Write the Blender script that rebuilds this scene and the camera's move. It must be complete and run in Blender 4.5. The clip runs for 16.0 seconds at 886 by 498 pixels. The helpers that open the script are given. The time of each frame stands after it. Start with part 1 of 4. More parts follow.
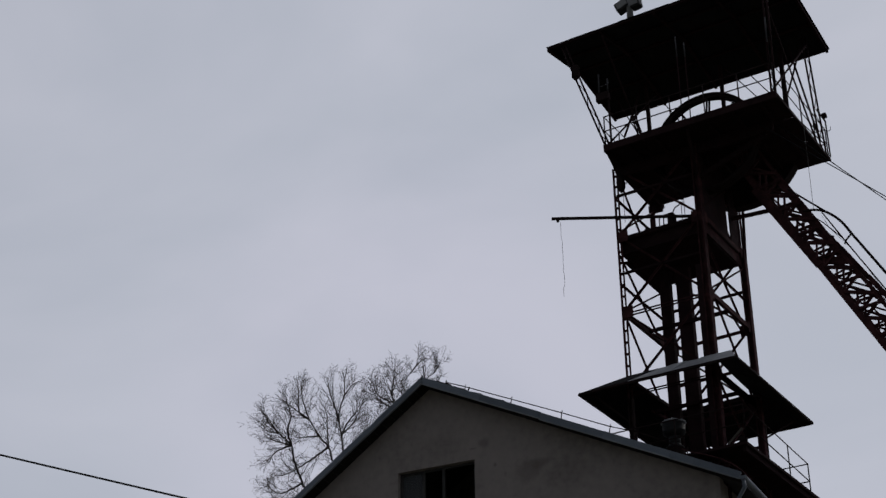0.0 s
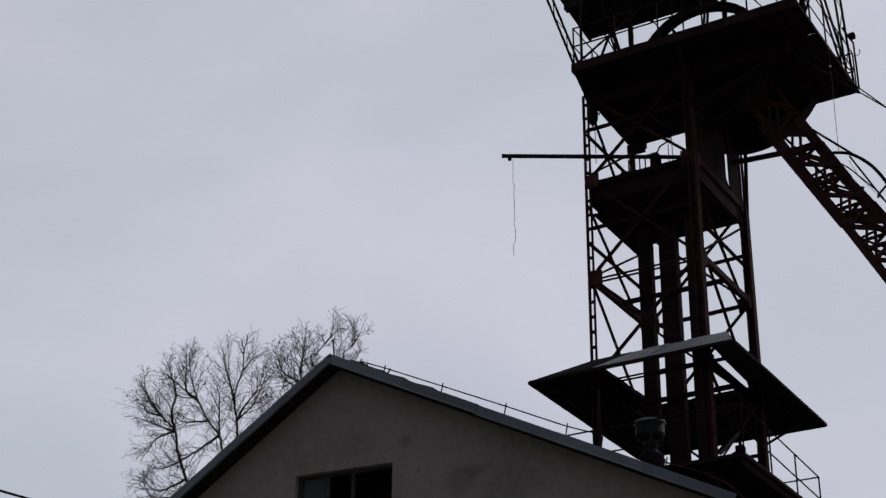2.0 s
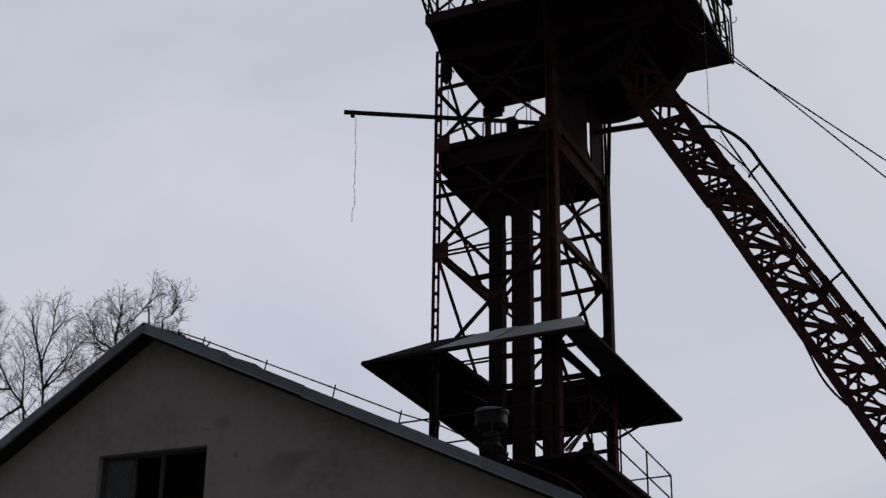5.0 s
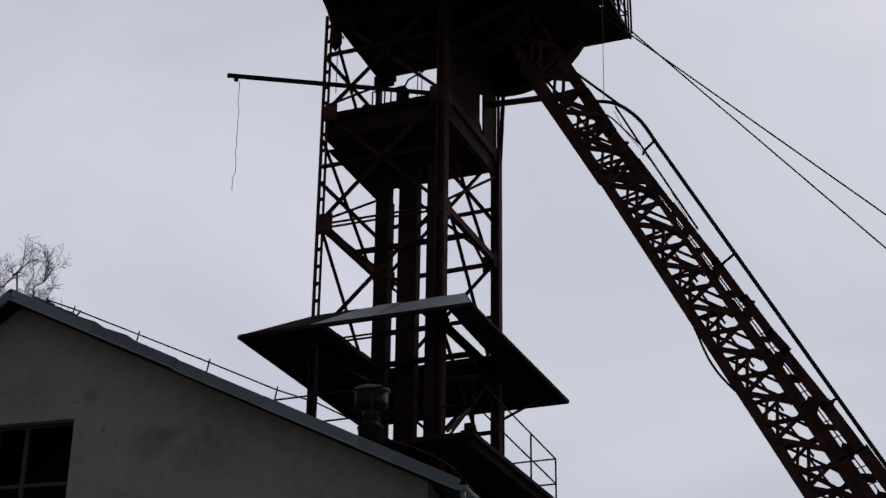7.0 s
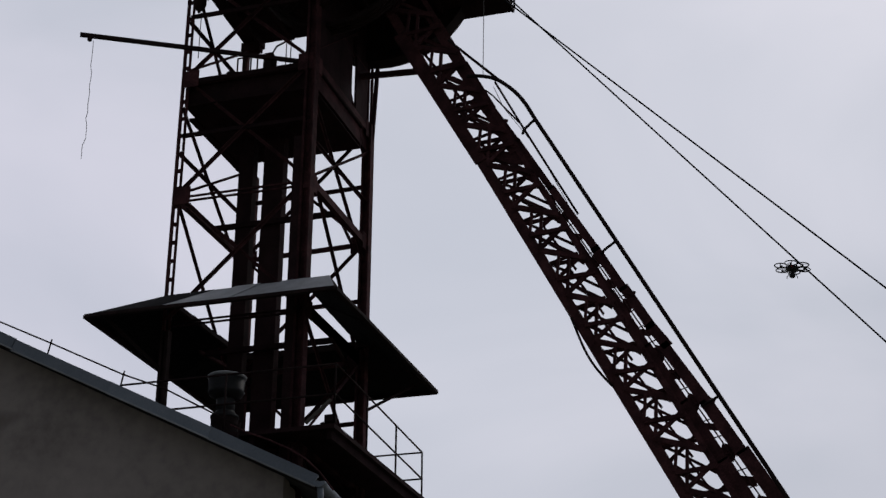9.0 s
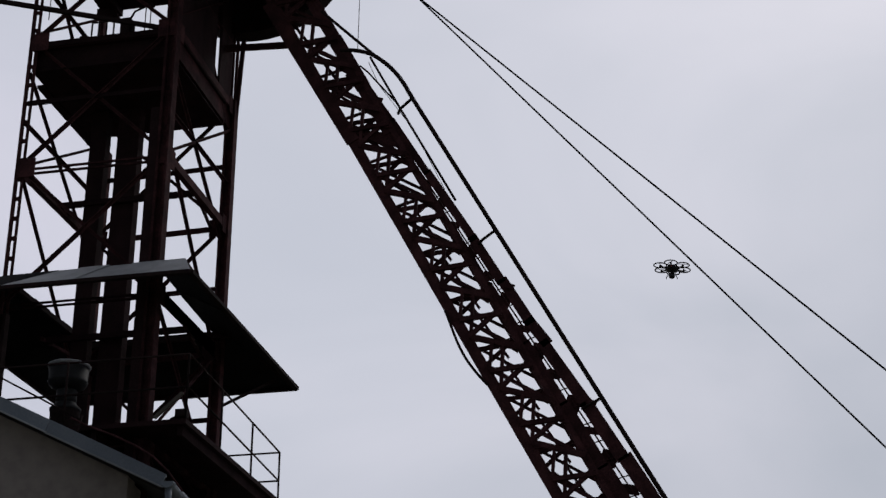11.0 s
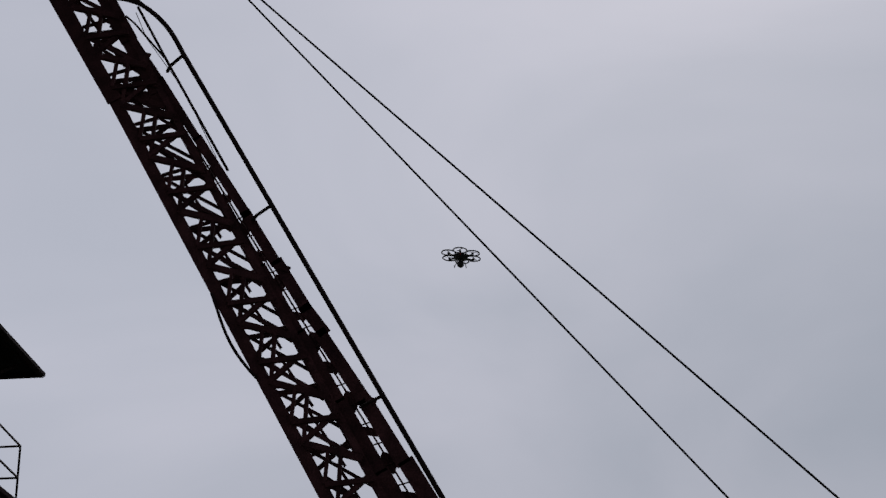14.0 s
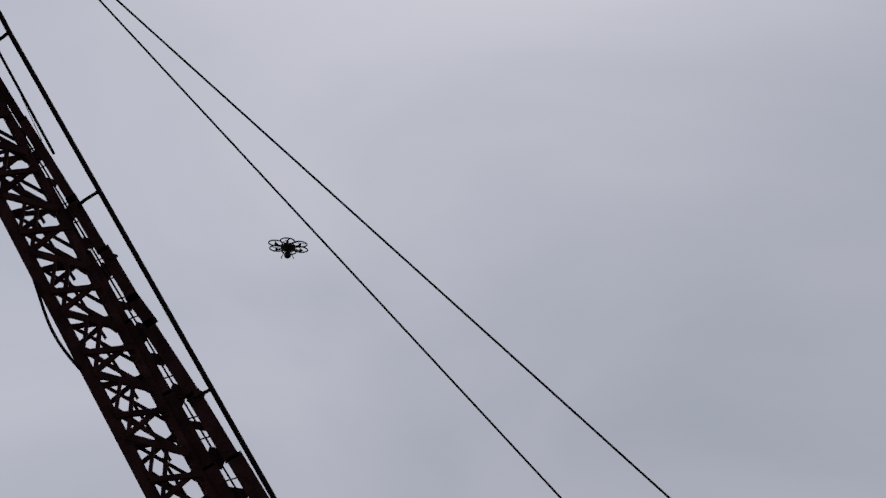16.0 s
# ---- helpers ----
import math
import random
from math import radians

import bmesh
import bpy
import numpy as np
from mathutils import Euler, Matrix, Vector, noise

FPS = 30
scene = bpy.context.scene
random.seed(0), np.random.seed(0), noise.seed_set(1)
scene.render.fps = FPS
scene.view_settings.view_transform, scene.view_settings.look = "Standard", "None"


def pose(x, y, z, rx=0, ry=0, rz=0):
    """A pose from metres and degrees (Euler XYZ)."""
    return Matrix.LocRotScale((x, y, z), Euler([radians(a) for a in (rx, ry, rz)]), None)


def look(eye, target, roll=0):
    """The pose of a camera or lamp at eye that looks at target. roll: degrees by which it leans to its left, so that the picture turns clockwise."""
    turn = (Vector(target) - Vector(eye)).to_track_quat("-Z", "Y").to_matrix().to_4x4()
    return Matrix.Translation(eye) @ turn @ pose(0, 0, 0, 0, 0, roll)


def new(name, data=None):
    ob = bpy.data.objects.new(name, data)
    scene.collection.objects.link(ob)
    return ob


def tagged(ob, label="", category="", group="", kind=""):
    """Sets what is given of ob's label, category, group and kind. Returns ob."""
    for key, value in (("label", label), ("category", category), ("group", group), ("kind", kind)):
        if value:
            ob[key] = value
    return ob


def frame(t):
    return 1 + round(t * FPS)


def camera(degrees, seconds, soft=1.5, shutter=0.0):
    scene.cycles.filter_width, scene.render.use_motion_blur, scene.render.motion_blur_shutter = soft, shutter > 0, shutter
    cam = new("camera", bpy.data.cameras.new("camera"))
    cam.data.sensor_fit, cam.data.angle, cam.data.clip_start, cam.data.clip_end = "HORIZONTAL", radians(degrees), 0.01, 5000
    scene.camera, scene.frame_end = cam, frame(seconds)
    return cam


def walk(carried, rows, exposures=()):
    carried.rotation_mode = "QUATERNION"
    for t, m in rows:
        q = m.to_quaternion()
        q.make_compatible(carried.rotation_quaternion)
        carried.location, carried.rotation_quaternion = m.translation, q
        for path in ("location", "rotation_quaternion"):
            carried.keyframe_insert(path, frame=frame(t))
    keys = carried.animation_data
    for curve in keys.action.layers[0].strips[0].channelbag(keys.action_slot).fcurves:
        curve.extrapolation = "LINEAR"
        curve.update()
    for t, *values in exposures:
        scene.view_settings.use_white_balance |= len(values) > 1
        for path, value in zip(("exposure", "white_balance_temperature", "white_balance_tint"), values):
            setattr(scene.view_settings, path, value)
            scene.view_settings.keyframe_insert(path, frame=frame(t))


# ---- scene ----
import functools

cam = camera(29.67, 16.0, soft=1.4)
PATH = [
    (0.0, pose(19.506, -47.450, 1.414, 117.902, 0.640, 31.883)),
    (0.5, pose(17.495, -42.701, 3.172, 118.582, 0.137, 31.944)),
    (1.0, pose(16.149, -39.919, 5.079, 117.776, -0.134, 31.531)),
    (1.5, pose(15.857, -38.936, 5.717, 117.028, -0.288, 31.116)),
    (2.0, pose(15.292, -37.248, 6.861, 116.326, -0.495, 30.727)),
    (2.5, pose(14.906, -36.655, 7.380, 115.897, -0.511, 29.761)),
    (3.0, pose(14.756, -35.881, 7.750, 115.751, -0.640, 29.043)),
    (3.5, pose(14.511, -35.085, 8.181, 115.504, -0.713, 28.434)),
    (4.0, pose(14.423, -34.679, 8.336, 115.341, -0.814, 27.684)),
    (4.5, pose(14.255, -34.336, 8.515, 115.223, -0.776, 26.504)),
    (7.0, pose(14.080, -32.653, 9.165, 114.343, -0.712, 21.816)),
    (7.5, pose(13.992, -32.513, 9.224, 114.288, -0.635, 20.718)),
    (8.0, pose(13.830, -31.566, 9.563, 114.284, -0.660, 19.795)),
    (8.5, pose(13.632, -30.786, 10.031, 113.940, -0.533, 18.650)),
    (9.0, pose(13.595, -30.695, 10.068, 113.734, -0.418, 17.398)),
    (9.5, pose(13.209, -30.061, 10.133, 113.994, -0.349, 15.867)),
    (12.0, pose(12.610, -27.509, 11.152, 113.764, 0.230, 9.845)),
    (12.5, pose(12.409, -26.705, 11.378, 113.797, 0.411, 8.372)),
    (13.0, pose(12.336, -26.111, 11.706, 113.443, 0.721, 7.113)),
    (13.5, pose(12.362, -25.799, 11.783, 113.449, 0.835, 5.903)),
    (14.0, pose(12.372, -25.808, 11.802, 113.394, 1.050, 4.564)),
    (14.5, pose(12.302, -25.773, 11.819, 113.418, 1.216, 3.246)),
    (15.0, pose(12.189, -25.843, 11.809, 113.290, 1.567, 1.829)),
    (15.5, pose(12.066, -25.599, 11.933, 113.087, 1.898, 0.046)),
    (16.0, pose(12.007, -25.502, 12.010, 112.845, 2.375, -1.866)),
]
# seconds, stops, white balance
walk(cam, PATH, [(0.0, 0.03, 6420, 9.7), (0.5, 0.10, 6430, 9.8), (1.5, 0.13, 6470, 9.9), (2.0, 0.18, 6480, 10), (2.5, 0.19, 6490, 10), (3.5, 0.20, 6490, 10), (4.5, 0.24, 6500, 10),
                 (7.0, 0.28, 6530, 10.2), (9.5, 0.30, 6530, 10.2), (12.0, 0.26, 6530, 10.4), (12.5, 0.17, 6490, 10.8), (13.5, 0.03, 6440, 11.4), (14.5, -0.01, 6430, 11.4), (16.0, -0.01, 6430, 11.4)])

# ---- world, sun ----
world = bpy.data.worlds.new("overcast")
scene.world = world
world.use_nodes = True
wn, wl = world.node_tree.nodes, world.node_tree.links
wn.clear()
w_out = wn.new("ShaderNodeOutputWorld")
w_sky = wn.new("ShaderNodeTexSky")
w_sky.sky_type = "NISHITA"
w_sky.sun_disc = False
w_sky.sun_elevation = radians(42)
w_sky.sun_rotation = radians(8)
w_clear = wn.new("ShaderNodeBackground")
w_clear.inputs["Strength"].default_value = 0.06
w_cloud = wn.new("ShaderNodeBackground")
w_cloud.inputs["Strength"].default_value = 1.0
w_mix = wn.new("ShaderNodeMixShader")
w_mix.inputs[0].default_value = 0.88
w_tc = wn.new("ShaderNodeTexCoord")
w_map = wn.new("ShaderNodeMapping")
w_map.inputs["Scale"].default_value = (1.0, 1.0, 2.2)
w_map.inputs["Rotation"].default_value = (0.0, 0.35, 0.0)
w_noise = wn.new("ShaderNodeTexNoise")
w_noise.inputs["Scale"].default_value = 2.6
w_noise.inputs["Detail"].default_value = 5.0
w_noise.inputs["Roughness"].default_value = 0.45
w_noise.inputs["Distortion"].default_value = 0.6
w_ramp = wn.new("ShaderNodeValToRGB")
w_ramp.color_ramp.elements[0].position = 0.30
w_ramp.color_ramp.elements[0].color = (0.395, 0.425, 0.485, 1)
w_ramp.color_ramp.elements[1].position = 0.68
w_ramp.color_ramp.elements[1].color = (0.55, 0.555, 0.62, 1)
# the bright side of the cloud cover lies ahead (+y), the side behind is duller
w_sep = wn.new("ShaderNodeSeparateXYZ")
w_rng = wn.new("ShaderNodeMapRange")
w_rng.interpolation_type = "SMOOTHSTEP"
w_rng.inputs["From Min"].default_value = -0.7
w_rng.inputs["From Max"].default_value = 0.75
w_rng.inputs["To Min"].default_value = 0.20
w_rng.inputs["To Max"].default_value = 1.0
w_mul = wn.new("ShaderNodeMix")
w_mul.data_type = "RGBA"
w_mul.blend_type = "MULTIPLY"
w_mul.inputs["Factor"].default_value = 1.0
wl.new(w_tc.outputs["Generated"], w_map.inputs["Vector"])
wl.new(w_map.outputs["Vector"], w_noise.inputs["Vector"])
wl.new(w_noise.outputs["Fac"], w_ramp.inputs["Fac"])
wl.new(w_tc.outputs["Generated"], w_sep.inputs["Vector"])
wl.new(w_sep.outputs["Y"], w_rng.inputs["Value"])
wl.new(w_ramp.outputs["Color"], w_mul.inputs["A"])
wl.new(w_rng.outputs["Result"], w_mul.inputs["B"])
w_tilt = wn.new("ShaderNodeVectorMath")
w_tilt.operation = "DOT_PRODUCT"
w_tilt.inputs[1].default_value = (-0.35, 0.0, 1.0)
w_low = wn.new("ShaderNodeMapRange")
w_low.interpolation_type = "SMOOTHSTEP"
w_low.inputs["From Min"].default_value = 0.16
w_low.inputs["From Max"].default_value = 0.52
w_low.inputs["To Min"].default_value = 0.83
w_low.inputs["To Max"].default_value = 1.03
w_mul2 = wn.new("ShaderNodeMix")
w_mul2.data_type = "RGBA"
w_mul2.blend_type = "MULTIPLY"
w_mul2.inputs["Factor"].default_value = 1.0
wl.new(w_tc.outputs["Generated"], w_tilt.inputs[0])
wl.new(w_tilt.outputs["Value"], w_low.inputs["Value"])
wl.new(w_mul.outputs["Result"], w_mul2.inputs["A"])
wl.new(w_low.outputs["Result"], w_mul2.inputs["B"])
w_dot = wn.new("ShaderNodeVectorMath")
w_dot.operation = "DOT_PRODUCT"
w_dot.inputs[1].default_value = (-0.49, 0.79, 0.37)
w_thin = wn.new("ShaderNodeMapRange")
w_thin.interpolation_type = "SMOOTHSTEP"
w_thin.inputs["From Min"].default_value = 0.98
w_thin.inputs["From Max"].default_value = 1.0
w_mul3 = wn.new("ShaderNodeMix")
w_mul3.data_type = "RGBA"
w_mul3.blend_type = "MULTIPLY"
w_mul3.inputs["B"].default_value = (1.09, 1.055, 1.07, 1)
wl.new(w_tc.outputs["Generated"], w_dot.inputs[0])
wl.new(w_dot.outputs["Value"], w_thin.inputs["Value"])
wl.new(w_mul2.outputs["Result"], w_mul3.inputs["A"])
wl.new(w_thin.outputs["Result"], w_mul3.inputs["Factor"])
wl.new(w_mul3.outputs["Result"], w_cloud.inputs["Color"])
wl.new(w_sky.outputs["Color"], w_clear.inputs["Color"])
wl.new(w_clear.outputs["Background"], w_mix.inputs[1])
wl.new(w_cloud.outputs["Background"], w_mix.inputs[2])
wl.new(w_mix.outputs["Shader"], w_out.inputs["Surface"])

sun_data = bpy.data.lights.new("sun", "SUN")
sun_data.energy = 0.5
sun_data.angle = radians(25)
sun_data.color = (1.0, 0.96, 0.92)
sun = new("sun", sun_data)
sun.matrix_world = look((8, 60, 54), (0, 0, 0))

# ---- materials ----


def surface(name, dark, light, rough=0.8, metal=0.0, scale=6.0, fine=60.0, bump=0.3, stain=None, depth=0.01, gloss=0.5):
    """A surface with blotches at two scales and fine relief."""
    m = bpy.data.materials.new(name)
    m.use_nodes = True
    n, l = m.node_tree.nodes, m.node_tree.links
    b = n["Principled BSDF"]
    tc = n.new("ShaderNodeTexCoord")
    big, small = n.new("ShaderNodeTexNoise"), n.new("ShaderNodeTexNoise")
    big.inputs["Scale"].default_value, big.inputs["Detail"].default_value = scale, 6.0
    small.inputs["Scale"].default_value, small.inputs["Detail"].default_value = fine, 4.0
    add = n.new("ShaderNodeMath")
    add.operation = "MULTIPLY_ADD"
    add.inputs[1].default_value = 0.45
    half = n.new("ShaderNodeMath")
    half.operation = "MULTIPLY"
    half.inputs[1].default_value = 0.6
    ramp = n.new("ShaderNodeValToRGB")
    ramp.color_ramp.elements[0].position, ramp.color_ramp.elements[0].color = 0.33, (*dark, 1)
    ramp.color_ramp.elements[1].position, ramp.color_ramp.elements[1].color = 0.72, (*light, 1)
    if stain:
        e = ramp.color_ramp.elements.new(0.52)
        e.color = (*stain, 1)
    info = n.new("ShaderNodeObjectInfo")
    vary = n.new("ShaderNodeHueSaturation")
    rng = n.new("ShaderNodeMapRange")
    rng.inputs["To Min"].default_value, rng.inputs["To Max"].default_value = 0.8, 1.2
    bp = n.new("ShaderNodeBump")
    bp.inputs["Strength"].default_value, bp.inputs["Distance"].default_value = bump, depth
    l.new(tc.outputs["Object"], big.inputs["Vector"])
    l.new(tc.outputs["Object"], small.inputs["Vector"])
    l.new(big.outputs["Fac"], half.inputs[0])
    l.new(small.outputs["Fac"], add.inputs[0])
    l.new(half.outputs["Value"], add.inputs[2])
    l.new(add.outputs["Value"], ramp.inputs["Fac"])
    l.new(info.outputs["Random"], rng.inputs["Value"])
    l.new(rng.outputs["Result"], vary.inputs["Value"])
    l.new(ramp.outputs["Color"], vary.inputs["Color"])
    l.new(vary.outputs["Color"], b.inputs["Base Color"])
    l.new(small.outputs["Fac"], bp.inputs["Height"])
    l.new(bp.outputs["Normal"], b.inputs["Normal"])
    b.inputs["Roughness"].default_value = rough
    b.inputs["Metallic"].default_value = metal
    b.inputs["Specular IOR Level"].default_value = gloss
    return m


RUST = surface("rusted_steel", (0.030, 0.0145, 0.0158), (0.132, 0.052, 0.054), 0.95, 0.0, 3.0, 40.0, 0.4, (0.064, 0.0275, 0.0292), gloss=0.1)
DARK = surface("blackened_steel", (0.017, 0.012, 0.012), (0.047, 0.028, 0.027), 0.95, 0.0, 3.0, 40.0, 0.3, gloss=0.15)
# near-black steel; shade under decks and inside the tower is in its colour
SHADE_STEEL = surface("shaded_plate", (0.018, 0.0105, 0.0112), (0.050, 0.026, 0.0275), 0.95, 0.0, 2.0, 40.0, 0.3, gloss=0.06)
SHEET = surface("dark_sheet", (0.014, 0.0135, 0.0145), (0.030, 0.027, 0.028), 0.95, 0.0, 1.5, 30.0, 0.3, gloss=0.04)
ZINC = surface("weathered_zinc", (0.26, 0.27, 0.28), (0.5, 0.51, 0.53), 0.55, 0.2, 2.5, 35.0, 0.2, (0.40, 0.41, 0.425))
FLASH = surface("painted_flashing", (0.16, 0.185, 0.215), (0.26, 0.29, 0.325), 0.5, 0.2, 1.2, 30.0, 0.15)
PLASTER = surface("old_plaster", (0.265, 0.229, 0.211), (0.425, 0.369, 0.340), 0.95, 0.0, 0.35, 5.0, 0.25, (0.368, 0.320, 0.294), 0.015, gloss=0.2)


def add_stains(m, spots):
    """Damp stains with ragged edges: (x, z, half width, half height, strength), in the wall's own metres."""
    n, l = m.node_tree.nodes, m.node_tree.links
    b = n["Principled BSDF"]
    col = b.inputs["Base Color"].links[0].from_socket
    tc, noise = n.new("ShaderNodeTexCoord"), n.new("ShaderNodeTexNoise")
    noise.inputs["Scale"].default_value, noise.inputs["Detail"].default_value = 2.2, 5.0
    l.new(tc.outputs["Object"], noise.inputs["Vector"])
    for x, z, hw, hh, k in spots:
        mp, ln, ad = n.new("ShaderNodeMapping"), n.new("ShaderNodeVectorMath"), n.new("ShaderNodeMath")
        mp.vector_type = "POINT"
        mp.inputs["Location"].default_value = (-x / hw, 0.0, -z / hh)
        mp.inputs["Scale"].default_value = (1 / hw, 0.0, 1 / hh)
        ln.operation, ad.operation = "LENGTH", "MULTIPLY_ADD"
        ad.inputs[1].default_value = 1.6
        rg, mx = n.new("ShaderNodeMapRange"), n.new("ShaderNodeMixRGB")
        rg.inputs["From Min"].default_value, rg.inputs["From Max"].default_value = 1.1, 2.0
        rg.inputs["To Min"].default_value, rg.inputs["To Max"].default_value = k, 0.0
        rg.interpolation_type = "SMOOTHSTEP"
        mx.blend_type = "MULTIPLY"
        mx.inputs["Color2"].default_value = (0.45, 0.44, 0.42, 1)
        l.new(tc.outputs["Object"], mp.inputs["Vector"])
        l.new(mp.outputs["Vector"], ln.inputs[0])
        l.new(noise.outputs["Fac"], ad.inputs[0])
        l.new(ln.outputs["Value"], ad.inputs[2])
        l.new(ad.outputs["Value"], rg.inputs["Value"])
        l.new(rg.outputs["Result"], mx.inputs["Fac"])
        l.new(col, mx.inputs["Color1"])
        col = mx.outputs["Color"]
    l.new(col, b.inputs["Base Color"])


add_stains(PLASTER, [(1.95, 21.18, 0.22, 0.2, 0.50), (3.42, 19.98, 0.5, 0.38, 0.43), (3.88, 20.18, 0.5, 0.2, 0.37), (2.33, 20.38, 0.06, 0.08, 0.50), (1.55, 21.06, 0.18, 0.05, 0.43), (2.69, 20.02, 0.08, 0.12, 0.37), (4.94, 19.64, 0.9, 0.6, 0.19), (0.56, 21.4, 0.8, 0.5, 0.15)])
TIMBER = surface("grey_timber", (0.10, 0.085, 0.07), (0.2, 0.175, 0.15), 0.9, 0.0, 4.0, 50.0, 0.4)
SOFFIT_SHADE = surface("shaded_soffit_boards", (0.012, 0.010, 0.009), (0.03, 0.025, 0.021), 0.85, 0.0, 4.0, 50.0, 0.3, gloss=0.2)
FELT = surface("roof_felt", (0.05, 0.05, 0.052), (0.09, 0.09, 0.093), 0.95, 0.0, 1.0, 30.0, 0.4)
PALE = surface("weathered_pale_paint", (0.26, 0.255, 0.25), (0.40, 0.40, 0.395), 0.7, 0.0, 3.0, 40.0, 0.2)
BARK = surface("bark", (0.040, 0.034, 0.031), (0.085, 0.073, 0.064), 0.95, 0.0, 5.0, 40.0, 0.5)
WIRE = surface("oiled_wire_rope", (0.010, 0.010, 0.011), (0.024, 0.024, 0.026), 0.8, 0.0, 8.0, 80.0, 0.2, gloss=0.1)
CORD = surface("frayed_cord", (0.10, 0.095, 0.09), (0.2, 0.19, 0.18), 0.95, 0.0, 8.0, 80.0, 0.2)
PLASTIC = surface("black_plastic", (0.012, 0.012, 0.013), (0.025, 0.025, 0.027), 0.5, 0.0, 8.0, 90.0, 0.1)
RED = surface("red_plastic", (0.35, 0.02, 0.02), (0.5, 0.04, 0.035), 0.45, 0.0, 8.0, 90.0, 0.1)
DULL = surface("sooty_zinc", (0.012, 0.0122, 0.0126), (0.034, 0.0345, 0.0355), 0.65, 0.2, 2.5, 35.0, 0.2)
GROUND = surface("gravel_and_grass", (0.045, 0.05, 0.03), (0.12, 0.11, 0.09), 1.0, 0.0, 0.15, 6.0, 0.6, (0.07, 0.07, 0.05), 0.05)
ROOM = surface("dusty_room", (0.05, 0.05, 0.05), (0.09, 0.09, 0.088), 0.95, 0.0, 1.0, 20.0, 0.3)
FRAME = surface("peeling_window_paint", (0.03, 0.028, 0.026), (0.075, 0.07, 0.065), 0.7, 0.0, 5.0, 60.0, 0.3)


def glass_material():
    m = bpy.data.materials.new("dusty_glass")
    m.use_nodes = True
    b = m.node_tree.nodes["Principled BSDF"]
    b.inputs["Base Color"].default_value = (0.45, 0.46, 0.46, 1)
    b.inputs["Roughness"].default_value = 0.12
    b.inputs["Transmission Weight"].default_value = 0.9
    b.inputs["IOR"].default_value = 1.25
    return m


GLASS = glass_material()

# ---- small builders ----


def thing(name, label, category, at=(0, 0, 0), group="", kind=""):
    e = new(name)
    e.empty_display_size = 0.2
    e.location = at
    return tagged(e, label, category, group, kind)


def part(name, bm, material, parent, label="", kind=""):
    me = bpy.data.meshes.new(name)
    bm.to_mesh(me)
    bm.free()
    me.materials.append(material)
    ob = new(name, me)
    if parent is not None:
        ob.parent = parent
        base = parent
        off = Vector((0, 0, 0))
        while base is not None:
            off += base.location
            base = base.parent
        me.transform(Matrix.Translation(-off))
    if label or kind:
        tagged(ob, label, kind=kind)
    return ob


def smooth(ob):
    for p in ob.data.polygons:
        p.use_smooth = True
    return ob


def add_beam(bm, p, q, w, h, up=(0, 0, 1)):
    """A bar of section w x h from p to q, h towards up."""
    p, q = Vector(p), Vector(q)
    d = (q - p).normalized()
    u = Vector(up)
    s = d.cross(u)
    if s.length < 1e-4:
        s = d.cross(Vector((1, 0, 0)))
    s.normalize()
    u = s.cross(d).normalized()
    vs = []
    for c in (p, q):
        for a, b in ((-1, -1), (1, -1), (1, 1), (-1, 1)):
            vs.append(bm.verts.new(c + s * (a * w / 2) + u * (b * h / 2)))
    for f in ((3, 2, 1, 0), (4, 5, 6, 7), (0, 1, 5, 4), (1, 2, 6, 5), (2, 3, 7, 6), (3, 0, 4, 7)):
        bm.faces.new([vs[i] for i in f])


def add_angle(bm, p, q, w, t, up=(0, 0, 1), flip=1):
    """An L section from p to q: two thin flanges of width w."""
    p, q = Vector(p), Vector(q)
    d = (q - p).normalized()
    s = d.cross(Vector(up))
    if s.length < 1e-4:
        s = d.cross(Vector((1, 0, 0)))
    s.normalize()
    u = s.cross(d).normalized()
    prof = [(0, 0), (w, 0), (w, t), (t, t), (t, w), (0, w)]
    rings = []
    for c in (p, q):
        rings.append([bm.verts.new(c + s * ((a - w / 2) * flip) + u * (b - w / 2)) for a, b in prof])
    k = len(prof)
    for i in range(k):
        bm.faces.new((rings[0][i], rings[0][(i + 1) % k], rings[1][(i + 1) % k], rings[1][i]))
    for r in rings:
        bm.faces.new((r[0], r[1], r[2], r[3]))
        bm.faces.new((r[0], r[3], r[4], r[5]))


def add_box(bm, x0, x1, y0, y1, z0, z1):
    add_beam(bm, ((x0 + x1) / 2, (y0 + y1) / 2, z0), ((x0 + x1) / 2, (y0 + y1) / 2, z1), x1 - x0, y1 - y0, (0, 1, 0))


def add_tube(bm, pts, radii, sides=6, closed=False):
    pts = [Vector(p) for p in pts]
    if isinstance(radii, (int, float)):
        radii = [radii] * len(pts)
    rings = []
    k = len(pts)
    ref = None
    for i, p in enumerate(pts):
        a = pts[(i - 1) % k] if closed else pts[max(i - 1, 0)]
        b = pts[(i + 1) % k] if closed else pts[min(i + 1, k - 1)]
        d = (b - a).normalized()
        if ref is None:
            ref = d.orthogonal().normalized()
        ref = (ref - d * ref.dot(d)).normalized()
        s = d.cross(ref)
        rings.append([bm.verts.new(p + (ref * math.cos(t) + s * math.sin(t)) * radii[i]) for t in (2 * math.pi * j / sides for j in range(sides))])
    for i in range(k if closed else k - 1):
        r0, r1 = rings[i], rings[(i + 1) % k]
        for j in range(sides):
            bm.faces.new((r0[j], r0[(j + 1) % sides], r1[(j + 1) % sides], r1[j]))
    if not closed:
        bm.faces.new(rings[0][::-1])
        bm.faces.new(rings[-1])


